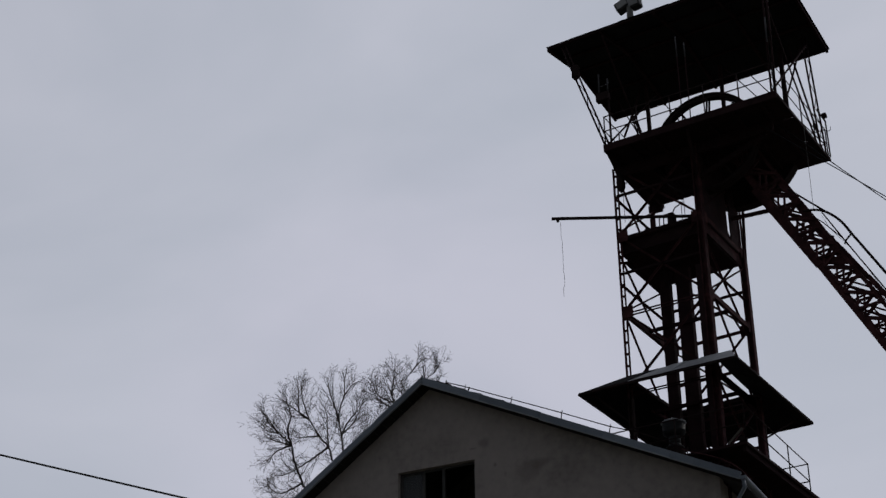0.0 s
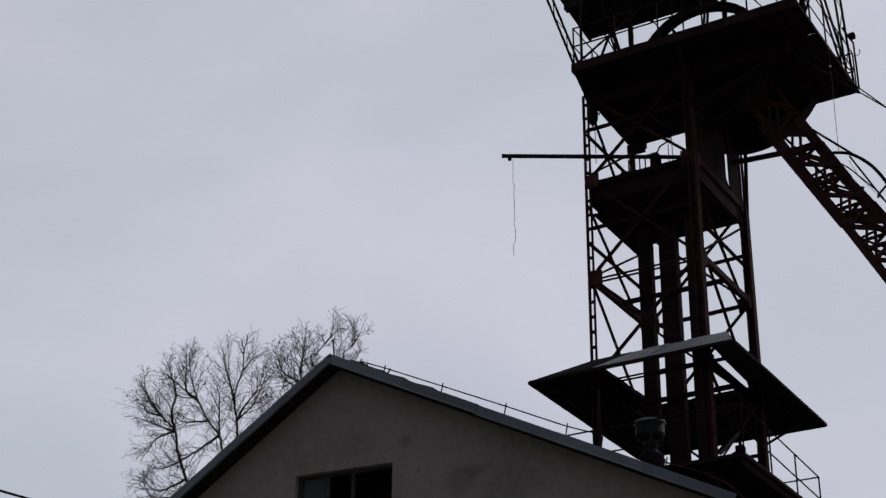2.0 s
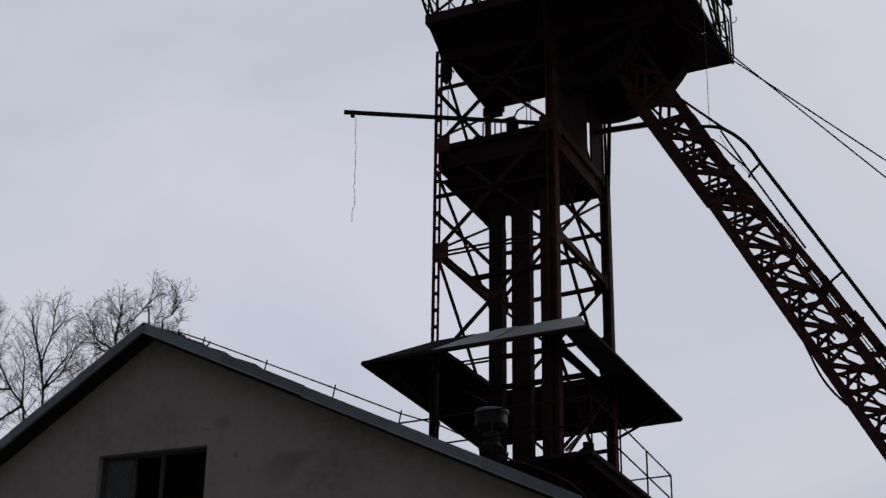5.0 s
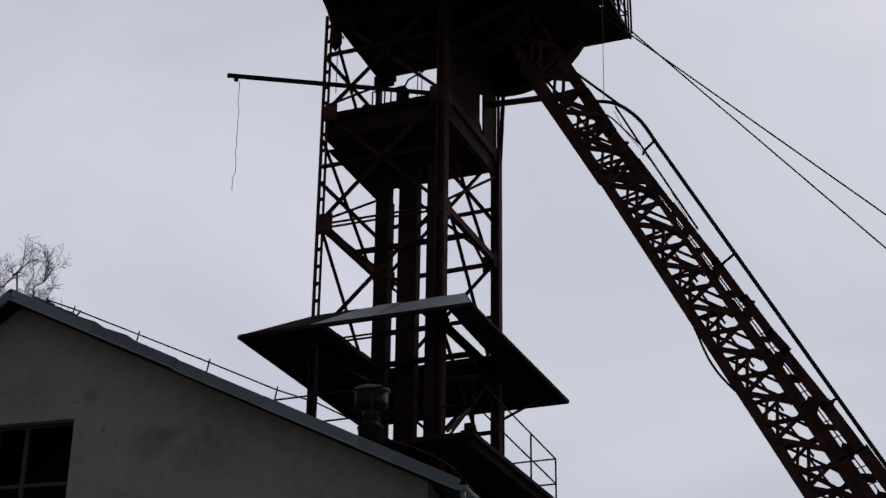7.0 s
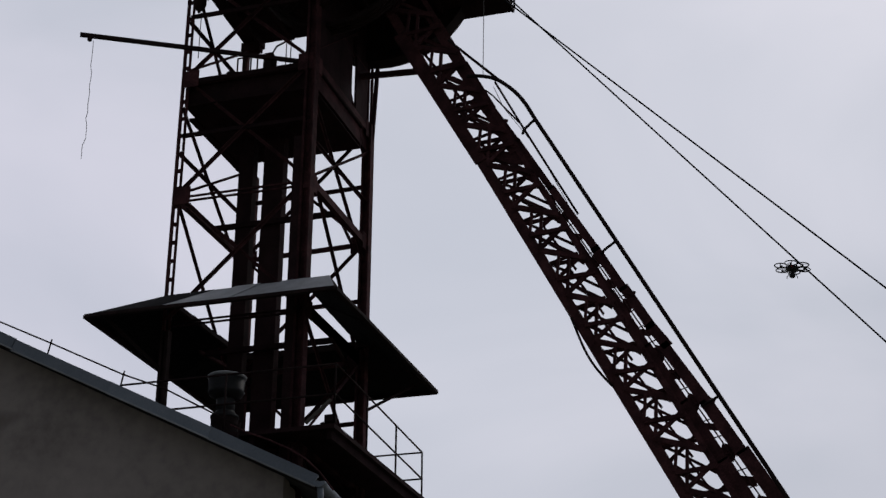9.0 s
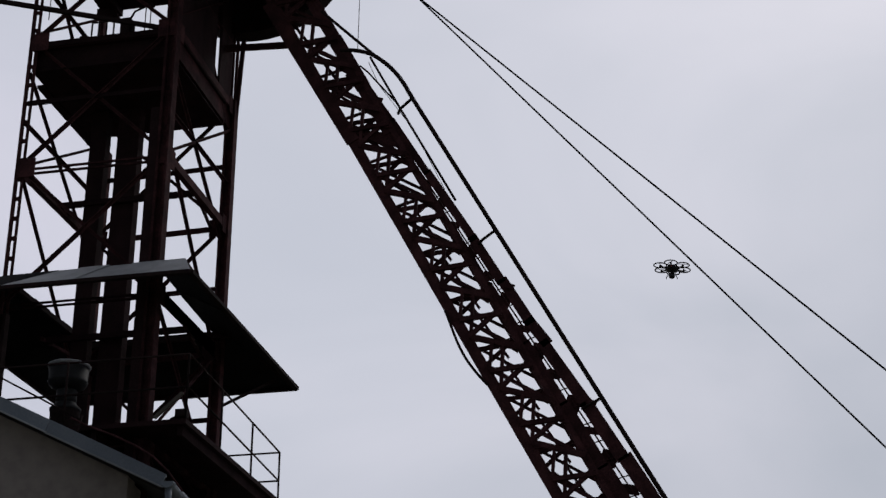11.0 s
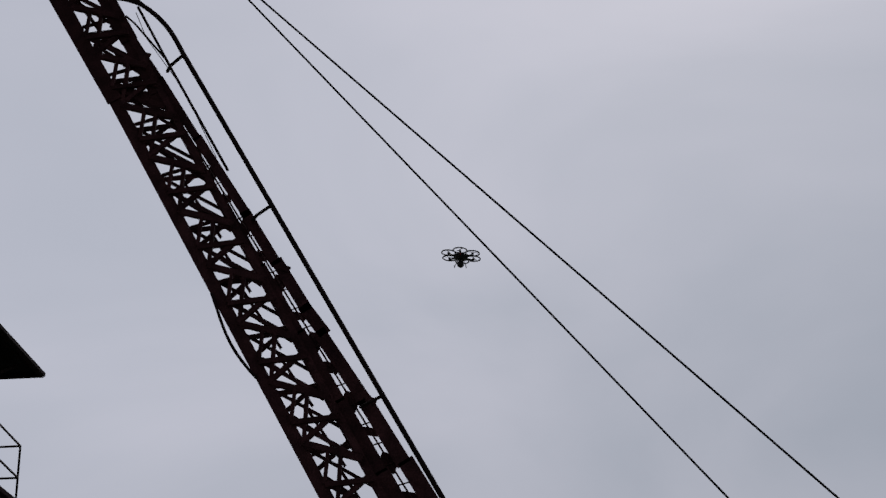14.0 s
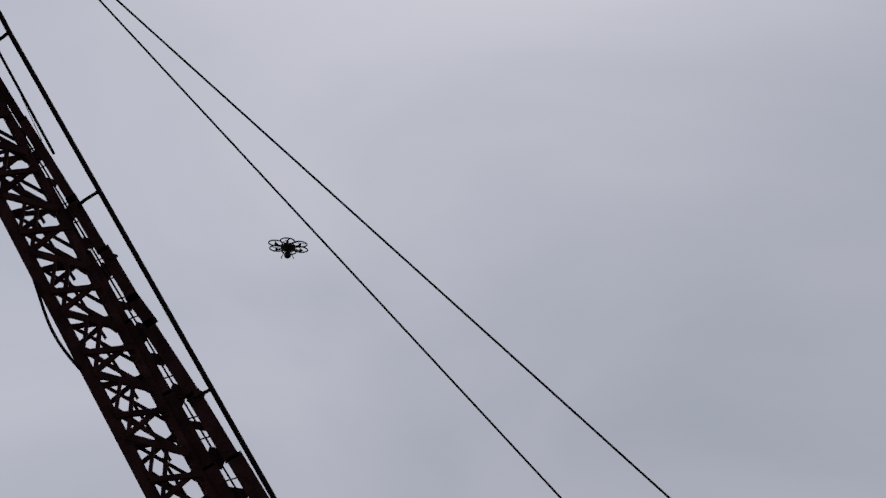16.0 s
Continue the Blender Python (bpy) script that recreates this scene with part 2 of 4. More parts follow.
def bar(name, p, q, w, h, mat, parent, up=(0, 0, 1), label=""):
    bm = bmesh.new()
    add_beam(bm, p, q, w, h, up)
    return part(name, bm, mat, parent, label)


def angle_bar(name, p, q, w, mat, parent, up=(0, 0, 1), t=0.014, flip=1):
    bm = bmesh.new()
    add_angle(bm, p, q, w, t, up, flip)
    return part(name, bm, mat, parent)


def pipe(name, pts, r, mat, parent, sides=6, label="", closed=False):
    bm = bmesh.new()
    add_tube(bm, pts, r, sides, closed)
    return smooth(part(name, bm, mat, parent, label))


def box(name, x0, x1, y0, y1, z0, z1, mat, parent, label="", bevel=0.0):
    bm = bmesh.new()
    add_box(bm, x0, x1, y0, y1, z0, z1)
    if bevel:
        bmesh.ops.bevel(bm, geom=list(bm.edges), offset=bevel, segments=2, affect="EDGES", profile=0.6)
    return part(name, bm, mat, parent, label)


def add_lathe(bm, cx, cy, prof, sides=24):
    rings = [[bm.verts.new((cx + r * math.cos(2 * math.pi * j / sides), cy + r * math.sin(2 * math.pi * j / sides), z)) for j in range(sides)] for r, z in prof]
    for a, b in zip(rings, rings[1:]):
        for j in range(sides):
            bm.faces.new((a[j], a[(j + 1) % sides], b[(j + 1) % sides], b[j]))
    bm.faces.new(rings[0][::-1])
    bm.faces.new(rings[-1])


rnd = random.Random(7)

# ---- ground ----
bm = bmesh.new()
bmesh.ops.create_grid(bm, x_segments=40, y_segments=40, size=2400)
for v in bm.verts:
    v.co.z = -0.02 + (0.0 if v.co.length < 200 else noise.noise(v.co * 0.002) * 6.0 - 3.0)
tagged(part("ground", bm, GROUND, None), "trodden gravel and grass yard round the headframe", "ground", kind="structure")

# ---- headframe tower ----
HX, HY = 1.5, 1.79          # half the leg spacing
LEVELS = [0.0, 2.9, 5.7, 8.5, 11.3, 14.1, 16.9, 19.7, 22.55, 25.37, 28.2, 30.9]
tower = thing("headframe_tower", "tall rusted steel lattice headframe tower with riveted bracing", "headframe")
LEG = {"L": (-HX, -HY), "N": (HX, -HY), "R": (HX, 1.67), "F": (-HX, HY)}


def latticed_leg(x, y, z0, z1, gap, w):
    """Two angles with batten plates between them."""
    leg = angle_bar("leg", (x - gap / 2, y, z0), (x - gap / 2, y, z1), w, RUST, tower, (0, 1, 0), 0.016)
    tagged(leg, "latticed leg of two angles joined by battens")
    angle_bar("leg", (x + gap / 2, y, z0), (x + gap / 2, y, z1), w, RUST, tower, (0, 1, 0), 0.016, -1)
    z = z0 + 0.3
    while z < z1 - 0.1:
        bar("batten", (x - gap / 2, y, z), (x + gap / 2, y, z), 0.02, 0.09, RUST, leg)
        z += 0.42
    return leg


def solid_leg(x, y, z0, z1, w, h):
    """A built-up H section as one outline."""
    t, a, b = 0.05, w / 2, h / 2
    prof = [(-a, -b), (-a + t, -b), (-a + t, -0.015), (a - t, -0.015), (a - t, -b), (a, -b), (a, b), (a - t, b), (a - t, 0.015), (-a + t, 0.015), (-a + t, b), (-a, b)]
    bm = bmesh.new()
    r0 = [bm.verts.new((x + u, y + v, z0)) for u, v in prof]
    r1 = [bm.verts.new((x + u, y + v, z1)) for u, v in prof]
    for i in range(12):
        bm.faces.new((r0[i], r0[(i + 1) % 12], r1[(i + 1) % 12], r1[i]))
    bm.faces.new(r0[::-1])
    bm.faces.new(r1)
    return part("leg", bm, RUST, tower, "heavy riveted H-section leg")


latticed_leg(*LEG["L"], 22.3, 30.88, 0.14, 0.06)
# lower part in darker steel to carry the shade below the canopy
solid_leg(*LEG["L"], 0, 22.295, 0.17, 0.17).data.materials[0] = DARK
solid_leg(HX - 0.03, -HY, 0, 30.9, 0.23, 0.24)
box("guide_column", 1.17, 1.345, -HY - 0.1, -HY + 0.12, 0.0, 26.35, SHADE_STEEL, tower, "dark guide column beside the leg")
solid_leg(*LEG["R"], 0, 28.35, 0.22, 0.22)
solid_leg(*LEG["F"], 0, 27.5, 0.36, 0.3)
# lighter uprights carry the far side from the middle platform to the deck
for x, y, w in ((HX, 1.58, 0.055), (HX + 0.01, 1.79, 0.06), (-1.62, 1.44, 0.13)):
    angle_bar("upright", (x, y, 27.5 if x < 0 else 28.35), (x, y, 30.9), w, RUST, tower, (0, 1, 0), 0.014)


# braces of the two side faces above the roof: height on the near and on the far leg
RUNS = {("L", "F"): ((31.0, 27.3), (27.5, 24.85), (25.4, 21.9), (25.4, 27.66), (28.4, 31.0)),
        ("N", "R"): ((31.0, 27.3), (27.5, 24.85), (25.95, 22.3), (25.4, 27.66), (28.4, 31.0))}
SIDE_TIES = (26.35, 29.65)


def face(a, b, brace, tie, mid_tie, levels, double=False):
    """X bracing, level ties, mid ties and gussets between two legs."""
    (xa, ya), (xb, yb) = LEG[a], LEG[b]
    side = Vector((yb - ya, xa - xb, 0)).normalized()
    for z0, z1 in zip(levels, levels[1:] if a != "F" else levels[1:-1]):
        if a == "L" and z0 == 19.7:
            continue
        o = side * 0.03
        if (a, b) in RUNS and z0 > 22:
            continue
        angle_bar("brace", Vector((xa, ya, z0)) + o, Vector((xb, yb, z1)) + o, brace, RUST, tower, side)
        angle_bar("brace", Vector((xa, ya, z1)) - o, Vector((xb, yb, z0)) - o, brace, RUST, tower, side)
        if double:
            for dz in (-0.05, -0.15):
                bar("horizontal_tie", (xa, ya, z1 + dz), (xb, yb, z1 + dz), 0.05, 0.035, RUST, tower, (0, 0, 1))
        else:
            bar("horizontal_tie", (xa, ya, z1 - 0.03), (xb, yb, z1 - 0.03), tie * 0.7, tie, RUST, tower, (0, 0, 1))
        if mid_tie and not (a == "L" and z0 > 22):
            zm = (z0 + z1) / 2
            angle_bar("mid_tie", (xa, ya, zm), (xb, yb, zm), mid_tie, RUST, tower, side)
    for za, zb in RUNS.get((a, b), ()):
        o = side * math.copysign(0.03, zb - za)
        angle_bar("brace", Vector((xa, ya, za)) + o, Vector((xb, yb, zb)) + o, brace, RUST, tower, side)
    for z in SIDE_TIES if (a, b) in RUNS else ():
        angle_bar("mid_tie", (xa, ya, z), (xb, yb, z), 0.07, RUST, tower, side)
    for z in (LEVELS[1:-1] if (a, b) in RUNS else ()):
        if z > (23 if a == "L" else 22):
            bar("horizontal_tie", (xa, ya, z - 0.03), (xb, yb, z - 0.03), tie * 0.7, tie, RUST, tower, (0, 0, 1))
    for z in levels[1:-1]:
        for (x, y), sgn in (((xa, ya), 1), ((xb, yb), -1)):
            if a == "L" and z == 22.55:
                continue          # that node lies above the canopy sheets
            d = Vector((xb - xa, yb - ya, 0)).normalized() * sgn
            c = Vector((x, y, z)) + d * 0.15 + side * 0.06
            bar("gusset_plate", c - Vector((0, 0, 0.24)), c + Vector((0, 0, 0.16)), 0.36, 0.016, RUST, tower, side)


face("L", "N", 0.07, 0.05, 0.0, LEVELS, True)
face("N", "R", 0.065, 0.17, 0.0, LEVELS)
face("L", "F", 0.06, 0.17, 0.05, LEVELS)
face("F", "R", 0.065, 0.1, 0.08, LEVELS)
for za in (26.8, 29.78):
    bar("mid_tie", (-HX, -HY, za), (HX, -HY, za), 0.06, 0.09, SHADE_STEEL, tower)
for za in (22.39, 22.47):
    bar("horizontal_tie", (-HX, -HY, za), (HX, -HY, za), 0.05, 0.03, SHADE_STEEL, tower, (0, 0, 1))
# beams across the middle that carry the shaft guides
for z in LEVELS[1:-1]:
    if z == 22.55:
        z -= 0.12
    bar("cross_beam", (-HX, 0.0, z), (HX, 0.0, z), 0.1, 0.11, SHADE_STEEL, tower)
    bar("knee_tie", (-HX, -0.2, z - 0.02), (-HX + 0.3, 1.6, z - 0.02), 0.05, 0.07, RUST, tower)
    bar("knee_tie", (HX, -0.2, z - 0.02), (HX - 0.3, 1.6, z - 0.02), 0.05, 0.07, RUST, tower)

# shaft guide inside the tower
bm = bmesh.new()
add_box(bm, -0.385, 0.09, 0.08, 0.34, 0.0, 28.1)
part("shaft_guide", bm, SHADE_STEEL, tower, "dark timber-lined shaft guide column")
box("shaft_guide", -0.95, -0.60, 0.0, 0.24, 0.0, 27.5, SHADE_STEEL, tower, "dark timber-lined shaft guide column")

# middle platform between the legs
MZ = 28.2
mid = box("middle_platform", -HX - 0.05, HX + 0.05, -HY - 0.05, 1.16, MZ - 0.16, MZ - 0.04, SHADE_STEEL, tower, "dark plated floor inside the tower")
bar("fascia_girder", (-HX, -HY + 0.12, MZ - 0.33), (HX, -HY + 0.12, MZ - 0.33), 0.03, 0.56, SHADE_STEEL, tower)
# this side girder stays lighter steel, as the face that catches the sky
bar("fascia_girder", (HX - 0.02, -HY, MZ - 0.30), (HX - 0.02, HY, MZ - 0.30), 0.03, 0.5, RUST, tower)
bar("fascia_girder", (-HX, 1.18, MZ - 0.36), (HX, 1.18, MZ - 0.36), 0.03, 0.62, SHADE_STEEL, tower)
box("floor_plate", -1.66, -1.504, -1.2, 1.55, MZ - 0.70, MZ - 0.64, SHADE_STEEL, tower)
box("floor_plate", -1.5, -1.2, 1.144, 1.55, MZ - 0.70, MZ - 0.64, SHADE_STEEL, tower)
bar("fascia_girder", (-HX + 0.02, -HY, MZ - 0.36), (-HX + 0.02, HY - 0.2, MZ - 0.36), 0.03, 0.6, SHADE_STEEL, tower)
bar("floor_plate", (-HX, -0.32, MZ - 0.66), (HX, -0.32, MZ - 0.66), 2.92, 0.02, SHADE_STEEL, tower)

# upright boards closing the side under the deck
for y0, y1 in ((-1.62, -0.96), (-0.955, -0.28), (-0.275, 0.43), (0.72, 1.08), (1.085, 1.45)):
    box("board", HX - 0.02, HX + 0.03, y0, y1, 28.2, 30.9, SHADE_STEEL, tower)

# knee outside the far leg under the platform
bar("knee_post", (HX + 0.07, 1.72, 27.9), (HX + 0.16, 1.72, 29.75), 0.06, 0.09, RUST, tower)
bar("knee_post", (HX + 0.16, 1.72, 29.7), (HX + 0.2, 1.72, 30.9), 0.06, 0.09, RUST, tower)

# ---- upper platform ----
PX0, PX1, PY0, PY1, PZ = -1.2, 5.0, -3.19, 1.78, 31.0
YL = 1.47                       # the deck is shallower over the shaft
upper = thing("sheave_platform", "dark plated steel platform carrying the sheave wheels", "platform", (1.9, 0, PZ))
box("deck", PX0, 0.0, PY0, YL, PZ - 0.08, PZ, SHADE_STEEL, upper)


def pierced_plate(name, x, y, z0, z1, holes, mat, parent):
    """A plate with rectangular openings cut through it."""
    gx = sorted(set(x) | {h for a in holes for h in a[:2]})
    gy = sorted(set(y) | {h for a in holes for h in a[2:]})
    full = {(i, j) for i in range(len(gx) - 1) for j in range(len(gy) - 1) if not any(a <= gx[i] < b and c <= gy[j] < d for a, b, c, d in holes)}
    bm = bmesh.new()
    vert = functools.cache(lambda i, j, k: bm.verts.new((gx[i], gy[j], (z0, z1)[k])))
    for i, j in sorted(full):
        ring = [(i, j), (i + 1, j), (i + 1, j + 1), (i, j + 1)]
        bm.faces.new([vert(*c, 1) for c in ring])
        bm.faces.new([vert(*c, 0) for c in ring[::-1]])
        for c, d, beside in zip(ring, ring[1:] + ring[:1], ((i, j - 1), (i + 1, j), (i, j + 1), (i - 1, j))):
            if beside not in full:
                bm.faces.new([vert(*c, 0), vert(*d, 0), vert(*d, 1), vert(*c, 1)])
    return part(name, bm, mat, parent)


pierced_plate("deck", (0.004, PX1), (PY0, PY1), PZ - 0.06, PZ, ((4.58, 4.92, -1.52, -1.42), (4.64, 4.76, 0.17, 0.29), (0.12, 0.2, -2.87, -2.79)), SHADE_STEEL, upper)
bar("edge_girder", (PX0 + 0.02, PY0, PZ - 0.12), (PX0 + 0.02, YL, PZ - 0.12), 0.05, 0.26, SHADE_STEEL, upper)
bar("edge_girder", (PX1 - 0.02, PY0, PZ - 0.07), (PX1 - 0.02, PY1, PZ - 0.07), 0.05, 0.12, SHADE_STEEL, upper)
bar("edge_girder", (PX0, PY0 - 0.03, PZ - 0.12), (PX1, PY0 - 0.03, PZ - 0.12), 0.05, 0.26, SHADE_STEEL, upper)
bar("edge_girder", (0.0, PY1 + 0.03, PZ - 0.03), (PX1, PY1 + 0.03, PZ - 0.03), 0.05, 0.07, SHADE_STEEL, upper)
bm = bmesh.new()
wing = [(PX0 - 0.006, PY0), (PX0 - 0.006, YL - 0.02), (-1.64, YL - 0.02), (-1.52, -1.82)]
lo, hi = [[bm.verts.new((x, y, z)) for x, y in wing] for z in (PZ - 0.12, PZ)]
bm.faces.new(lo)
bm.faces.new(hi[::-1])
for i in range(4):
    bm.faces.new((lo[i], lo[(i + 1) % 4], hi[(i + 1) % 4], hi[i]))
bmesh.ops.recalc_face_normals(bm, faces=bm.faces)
part("deck", bm, SHADE_STEEL, upper)
box("ballast_trough", -1.68, -1.19, 1.22, YL - 0.03, 30.62, 30.875, SHADE_STEEL, upper, bevel=0.02)
pipe("corner_pipe", [(x, PY1 - 0.06, z) for x, z in ((4.75, 33.05), (4.9, 32.7), (5.01, 32.46), (5.02, 31.7), (5.02, PZ))], 0.03, SHADE_STEEL, upper, 6)
box("corner_lamp", 4.92, 5.08, 1.64, 1.80, 32.61, 32.77, SHADE_STEEL, upper, "small dark lamp on the corner pipe", 0.02)
pipe("hook", [(5.02, 1.72, 32.07), (5.10, 1.72, 32.03), (5.16, 1.72, 32.09), (5.16, 1.72, 32.2)], 0.012, SHADE_STEEL, upper, 5)
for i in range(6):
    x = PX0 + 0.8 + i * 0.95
    bar("floor_joist", (x, PY0 + 0.03, PZ - 0.12), (x, YL - 0.1, PZ - 0.12), 0.1, 0.12, SHADE_STEEL, upper)
bar("main_girder", (-1.4, -1.79, PZ - 0.32), (4.3, -1.79, PZ - 0.32), 0.16, 0.4, SHADE_STEEL, upper)
bar("main_girder", (0.2, 1.5, PZ - 0.32), (3.4, 1.5, PZ - 0.32), 0.16, 0.4, SHADE_STEEL, upper)
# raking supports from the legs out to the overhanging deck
bar("raker", (HX, -1.7, 29.6), (4.0, -1.7, PZ - 0.5), 0.14, 0.14, SHADE_STEEL, upper)
bar("raker", (HX, -HY, 29.6), (HX + 0.3, PY0 + 0.1, PZ - 0.25), 0.1, 0.1, SHADE_STEEL, upper)


def railing(name, pts, height, n_rails, spacing, r, mat, label, sides=5):
    """Posts and rails along a line of points."""
    t = thing(name, label, "railing", pts[0])
    pts = [Vector(p) for p in pts]
    for k in range(n_rails):
        h = height * (k + 1) / n_rails
        pipe("rail", [p + Vector((0, 0, h)) for p in pts], r, mat, t, sides)
    for a, b in zip(pts, pts[1:]):
        n = max(1, round((b - a).length / spacing))
        for i in range(n + 1):
            p = a.lerp(b, i / n)
            pipe("post", [p, p + Vector((0, 0, height))], r, mat, t, sides)
    return t


railing("platform_railing", [(PX0 + 0.05, YL - 0.04, PZ), (PX0 + 0.05, PY0 + 0.02, PZ), (PX1 - 0.05, PY0 + 0.02, PZ), (PX1 - 0.05, PY1 - 0.04, PZ), (0.06, PY1 - 0.04, PZ)], 1.15, 2, 1.3, 0.024, DARK, "thin dark pipe railing round the sheave platform")

# ---- roof over the sheaves ----
RX0, RX1, RY0, RY1, RZ = -3.44, 5.2, -2.74, 2.75, 36.13
shed = thing("sheave_roof", "black sheet-metal roof on lattice posts over the sheave wheels", "roof", (0.9, 0, RZ))
RG, RGY, RZF = 36.56, -0.25, 36.02     # ridge height, ridge line, far eave
NS = 9
for i in range(NS):
    x0 = RX0 + (RX1 - RX0) * i / NS
    x1 = RX0 + (RX1 - RX0) * (i + 1) / NS + 0.03
    for y, z in ((RY0, RZ), (RY1, RZF)):
        dz = rnd.uniform(0, 0.02)
        bm = bmesh.new()
        add_beam(bm, ((x0 + x1) / 2, y + math.copysign(rnd.uniform(0, 0.03), y), z + dz), ((x0 + x1) / 2, RGY, RG + dz), x1 - x0, 0.02)
        part("roof_sheet", bm, SHEET, shed)
bar("ridge_cap", (RX0, RGY, RG + 0.03), (RX1 + 0.03, RGY, RG + 0.03), 0.2, 0.03, SHEET, shed)


def roof_under(y):
    return RZ + (RG - RZ) * (y - RY0) / (RGY - RY0) if y < RGY else RZF + (RG - RZF) * (RY1 - y) / (RY1 - RGY)


for y in (RY0 + 0.05, -1.5, RGY, 1.2, RY1 - 0.05):
    bar("purlin", (RX0 + 0.02, y, roof_under(y) - 0.055), (RX1 - 0.02, y, roof_under(y) - 0.055), 0.08, 0.07, SHADE_STEEL, shed)
for x in (RX0 + 0.05, -1.3, 0.8, 2.9, RX1 - 0.06):
    for y in (RY0 + 0.03, RY1 - 0.03):
        bar("rafter", (x, y, roof_under(y) - 0.1), (x, RGY, RG - 0.1), 0.09, 0.14, SHADE_STEEL, shed)


def lattice_post(p, q, gap, parent):
    p, q = Vector(p), Vector(q)
    g = Vector((gap / 2, 0, 0))
    a = pipe("post", [p - g, q - g], 0.035, SHADE_STEEL, parent, 5)
    pipe("post", [p + g, q + g], 0.035, SHADE_STEEL, parent, 5)
    n = 8
    for i in range(n):
        s = g if i % 2 else -g
        pipe("lacing", [p.lerp(q, i / n) - s, p.lerp(q, (i + 1) / n) + s], 0.014, SHADE_STEEL, a, 4)


for a, b in (((PX0 + 0.1, PY0 + 0.1), (PX0 - 1.62, RY0 + 0.1)), ((PX1 - 0.15, PY0 + 0.2), (PX1 - 0.15, RY0 + 0.1)),
             ((PX1 - 0.15, PY1 - 0.15), (4.64, 1.7)), ((PX0 + 0.1, YL - 0.12), (PX0 - 1.4, RY1 - 0.3))):
    lattice_post((*a, PZ), (*b, roof_under(b[1]) - 0.1), 0.15, shed)
for x, y, w in ((-1.45, 1.38, 0.12), (1.40, 1.68, 0.12), (3.72, 1.68, 0.14)):
    bar("stanchion", (x, y, PZ), (x, y, roof_under(y) - 0.1), w, w, SHADE_STEEL, shed)
# stays along the rear
for p, q, w in (((-2.74, 35.9), (-0.6, 31.05), 0.035), ((-1.27, 35.9), (1.45, 31.05), 0.035), ((1.6, 35.9), (4.8, 31.05), 0.035), ((2.12, 35.9), (4.85, 31.6), 0.035),
                ((-2.6, 34.35), (-1.68, 36.0), 0.06), ((4.05, 36.0), (4.76, 31.7), 0.06), ((4.5, 35.75), (3.75, 33.78), 0.05)):
    bar("brace", (p[0], 1.66, p[1]), (q[0], 1.66 if q[0] > 0 else 1.4, q[1]), w, w, SHADE_STEEL, shed)
for x in (PX0 + 0.15, PX1 - 0.2):
    bar("brace", (x, PY0 + 0.1, PZ + 0.1), (x, YL - 0.1, RZ - 0.6), 0.05, 0.05, SHADE_STEEL, shed)
    bar("brace", (x, YL - 0.1, PZ + 0.1), (x, PY0 + 0.1, RZ - 0.6), 0.05, 0.05, SHADE_STEEL, shed)

box("junction_box", -2.44, -2.2, -2.86, -2.64, 34.4, 34.9, DARK, shed, "small dark box on the roof post", 0.03)
stand = thing("lamp_stand", "dark equipment stand with two pale uprights", "stand", (-1.2, -2.9, PZ))
pipe("leg", [(-1.05, -2.9, PZ), (-1.05, -2.9, 33.0)], 0.04, DARK, stand, 6)
box("cabinet", -1.5, -1.02, -3.0, -2.78, 32.98, 33.3, DARK, stand, bevel=0.03)
pipe("upright", [(-1.40, -2.9, 33.28), (-1.37, -2.9, 34.15)], 0.03, FELT, stand, 6, "pale upright")
pipe("upright", [(-1.06, -2.9, 33.28), (-1.04, -2.9, 33.83)], 0.03, FELT, stand, 6, "pale upright")
pipe("rung", [(-1.39, -2.9, 33.6), (-1.05, -2.9, 33.62)], 0.018, DULL, stand, 5)
stand2 = thing("lamp_stand", "slim dark stand with pale uprights on the platform edge", "stand", (1.7, -2.9, PZ))
for x, z0, z1 in ((1.6, 33.77, 34.61), (1.89, 33.65, 34.23)):
    pipe("leg", [(x, -2.9, PZ), (x, -2.9, z0)], 0.022, SHADE_STEEL, stand2, 6)
    pipe("upright", [(x, -2.9, z0), (x, -2.9, z1)], 0.026, FELT, stand2, 6, "pale upright")
pipe("sleeve", [(PX1 - 0.16, -2.98, 33.13), (PX1 - 0.16, -2.94, 34.12)], 0.028, FELT, shed, 6, "pale sleeve on the corner post")

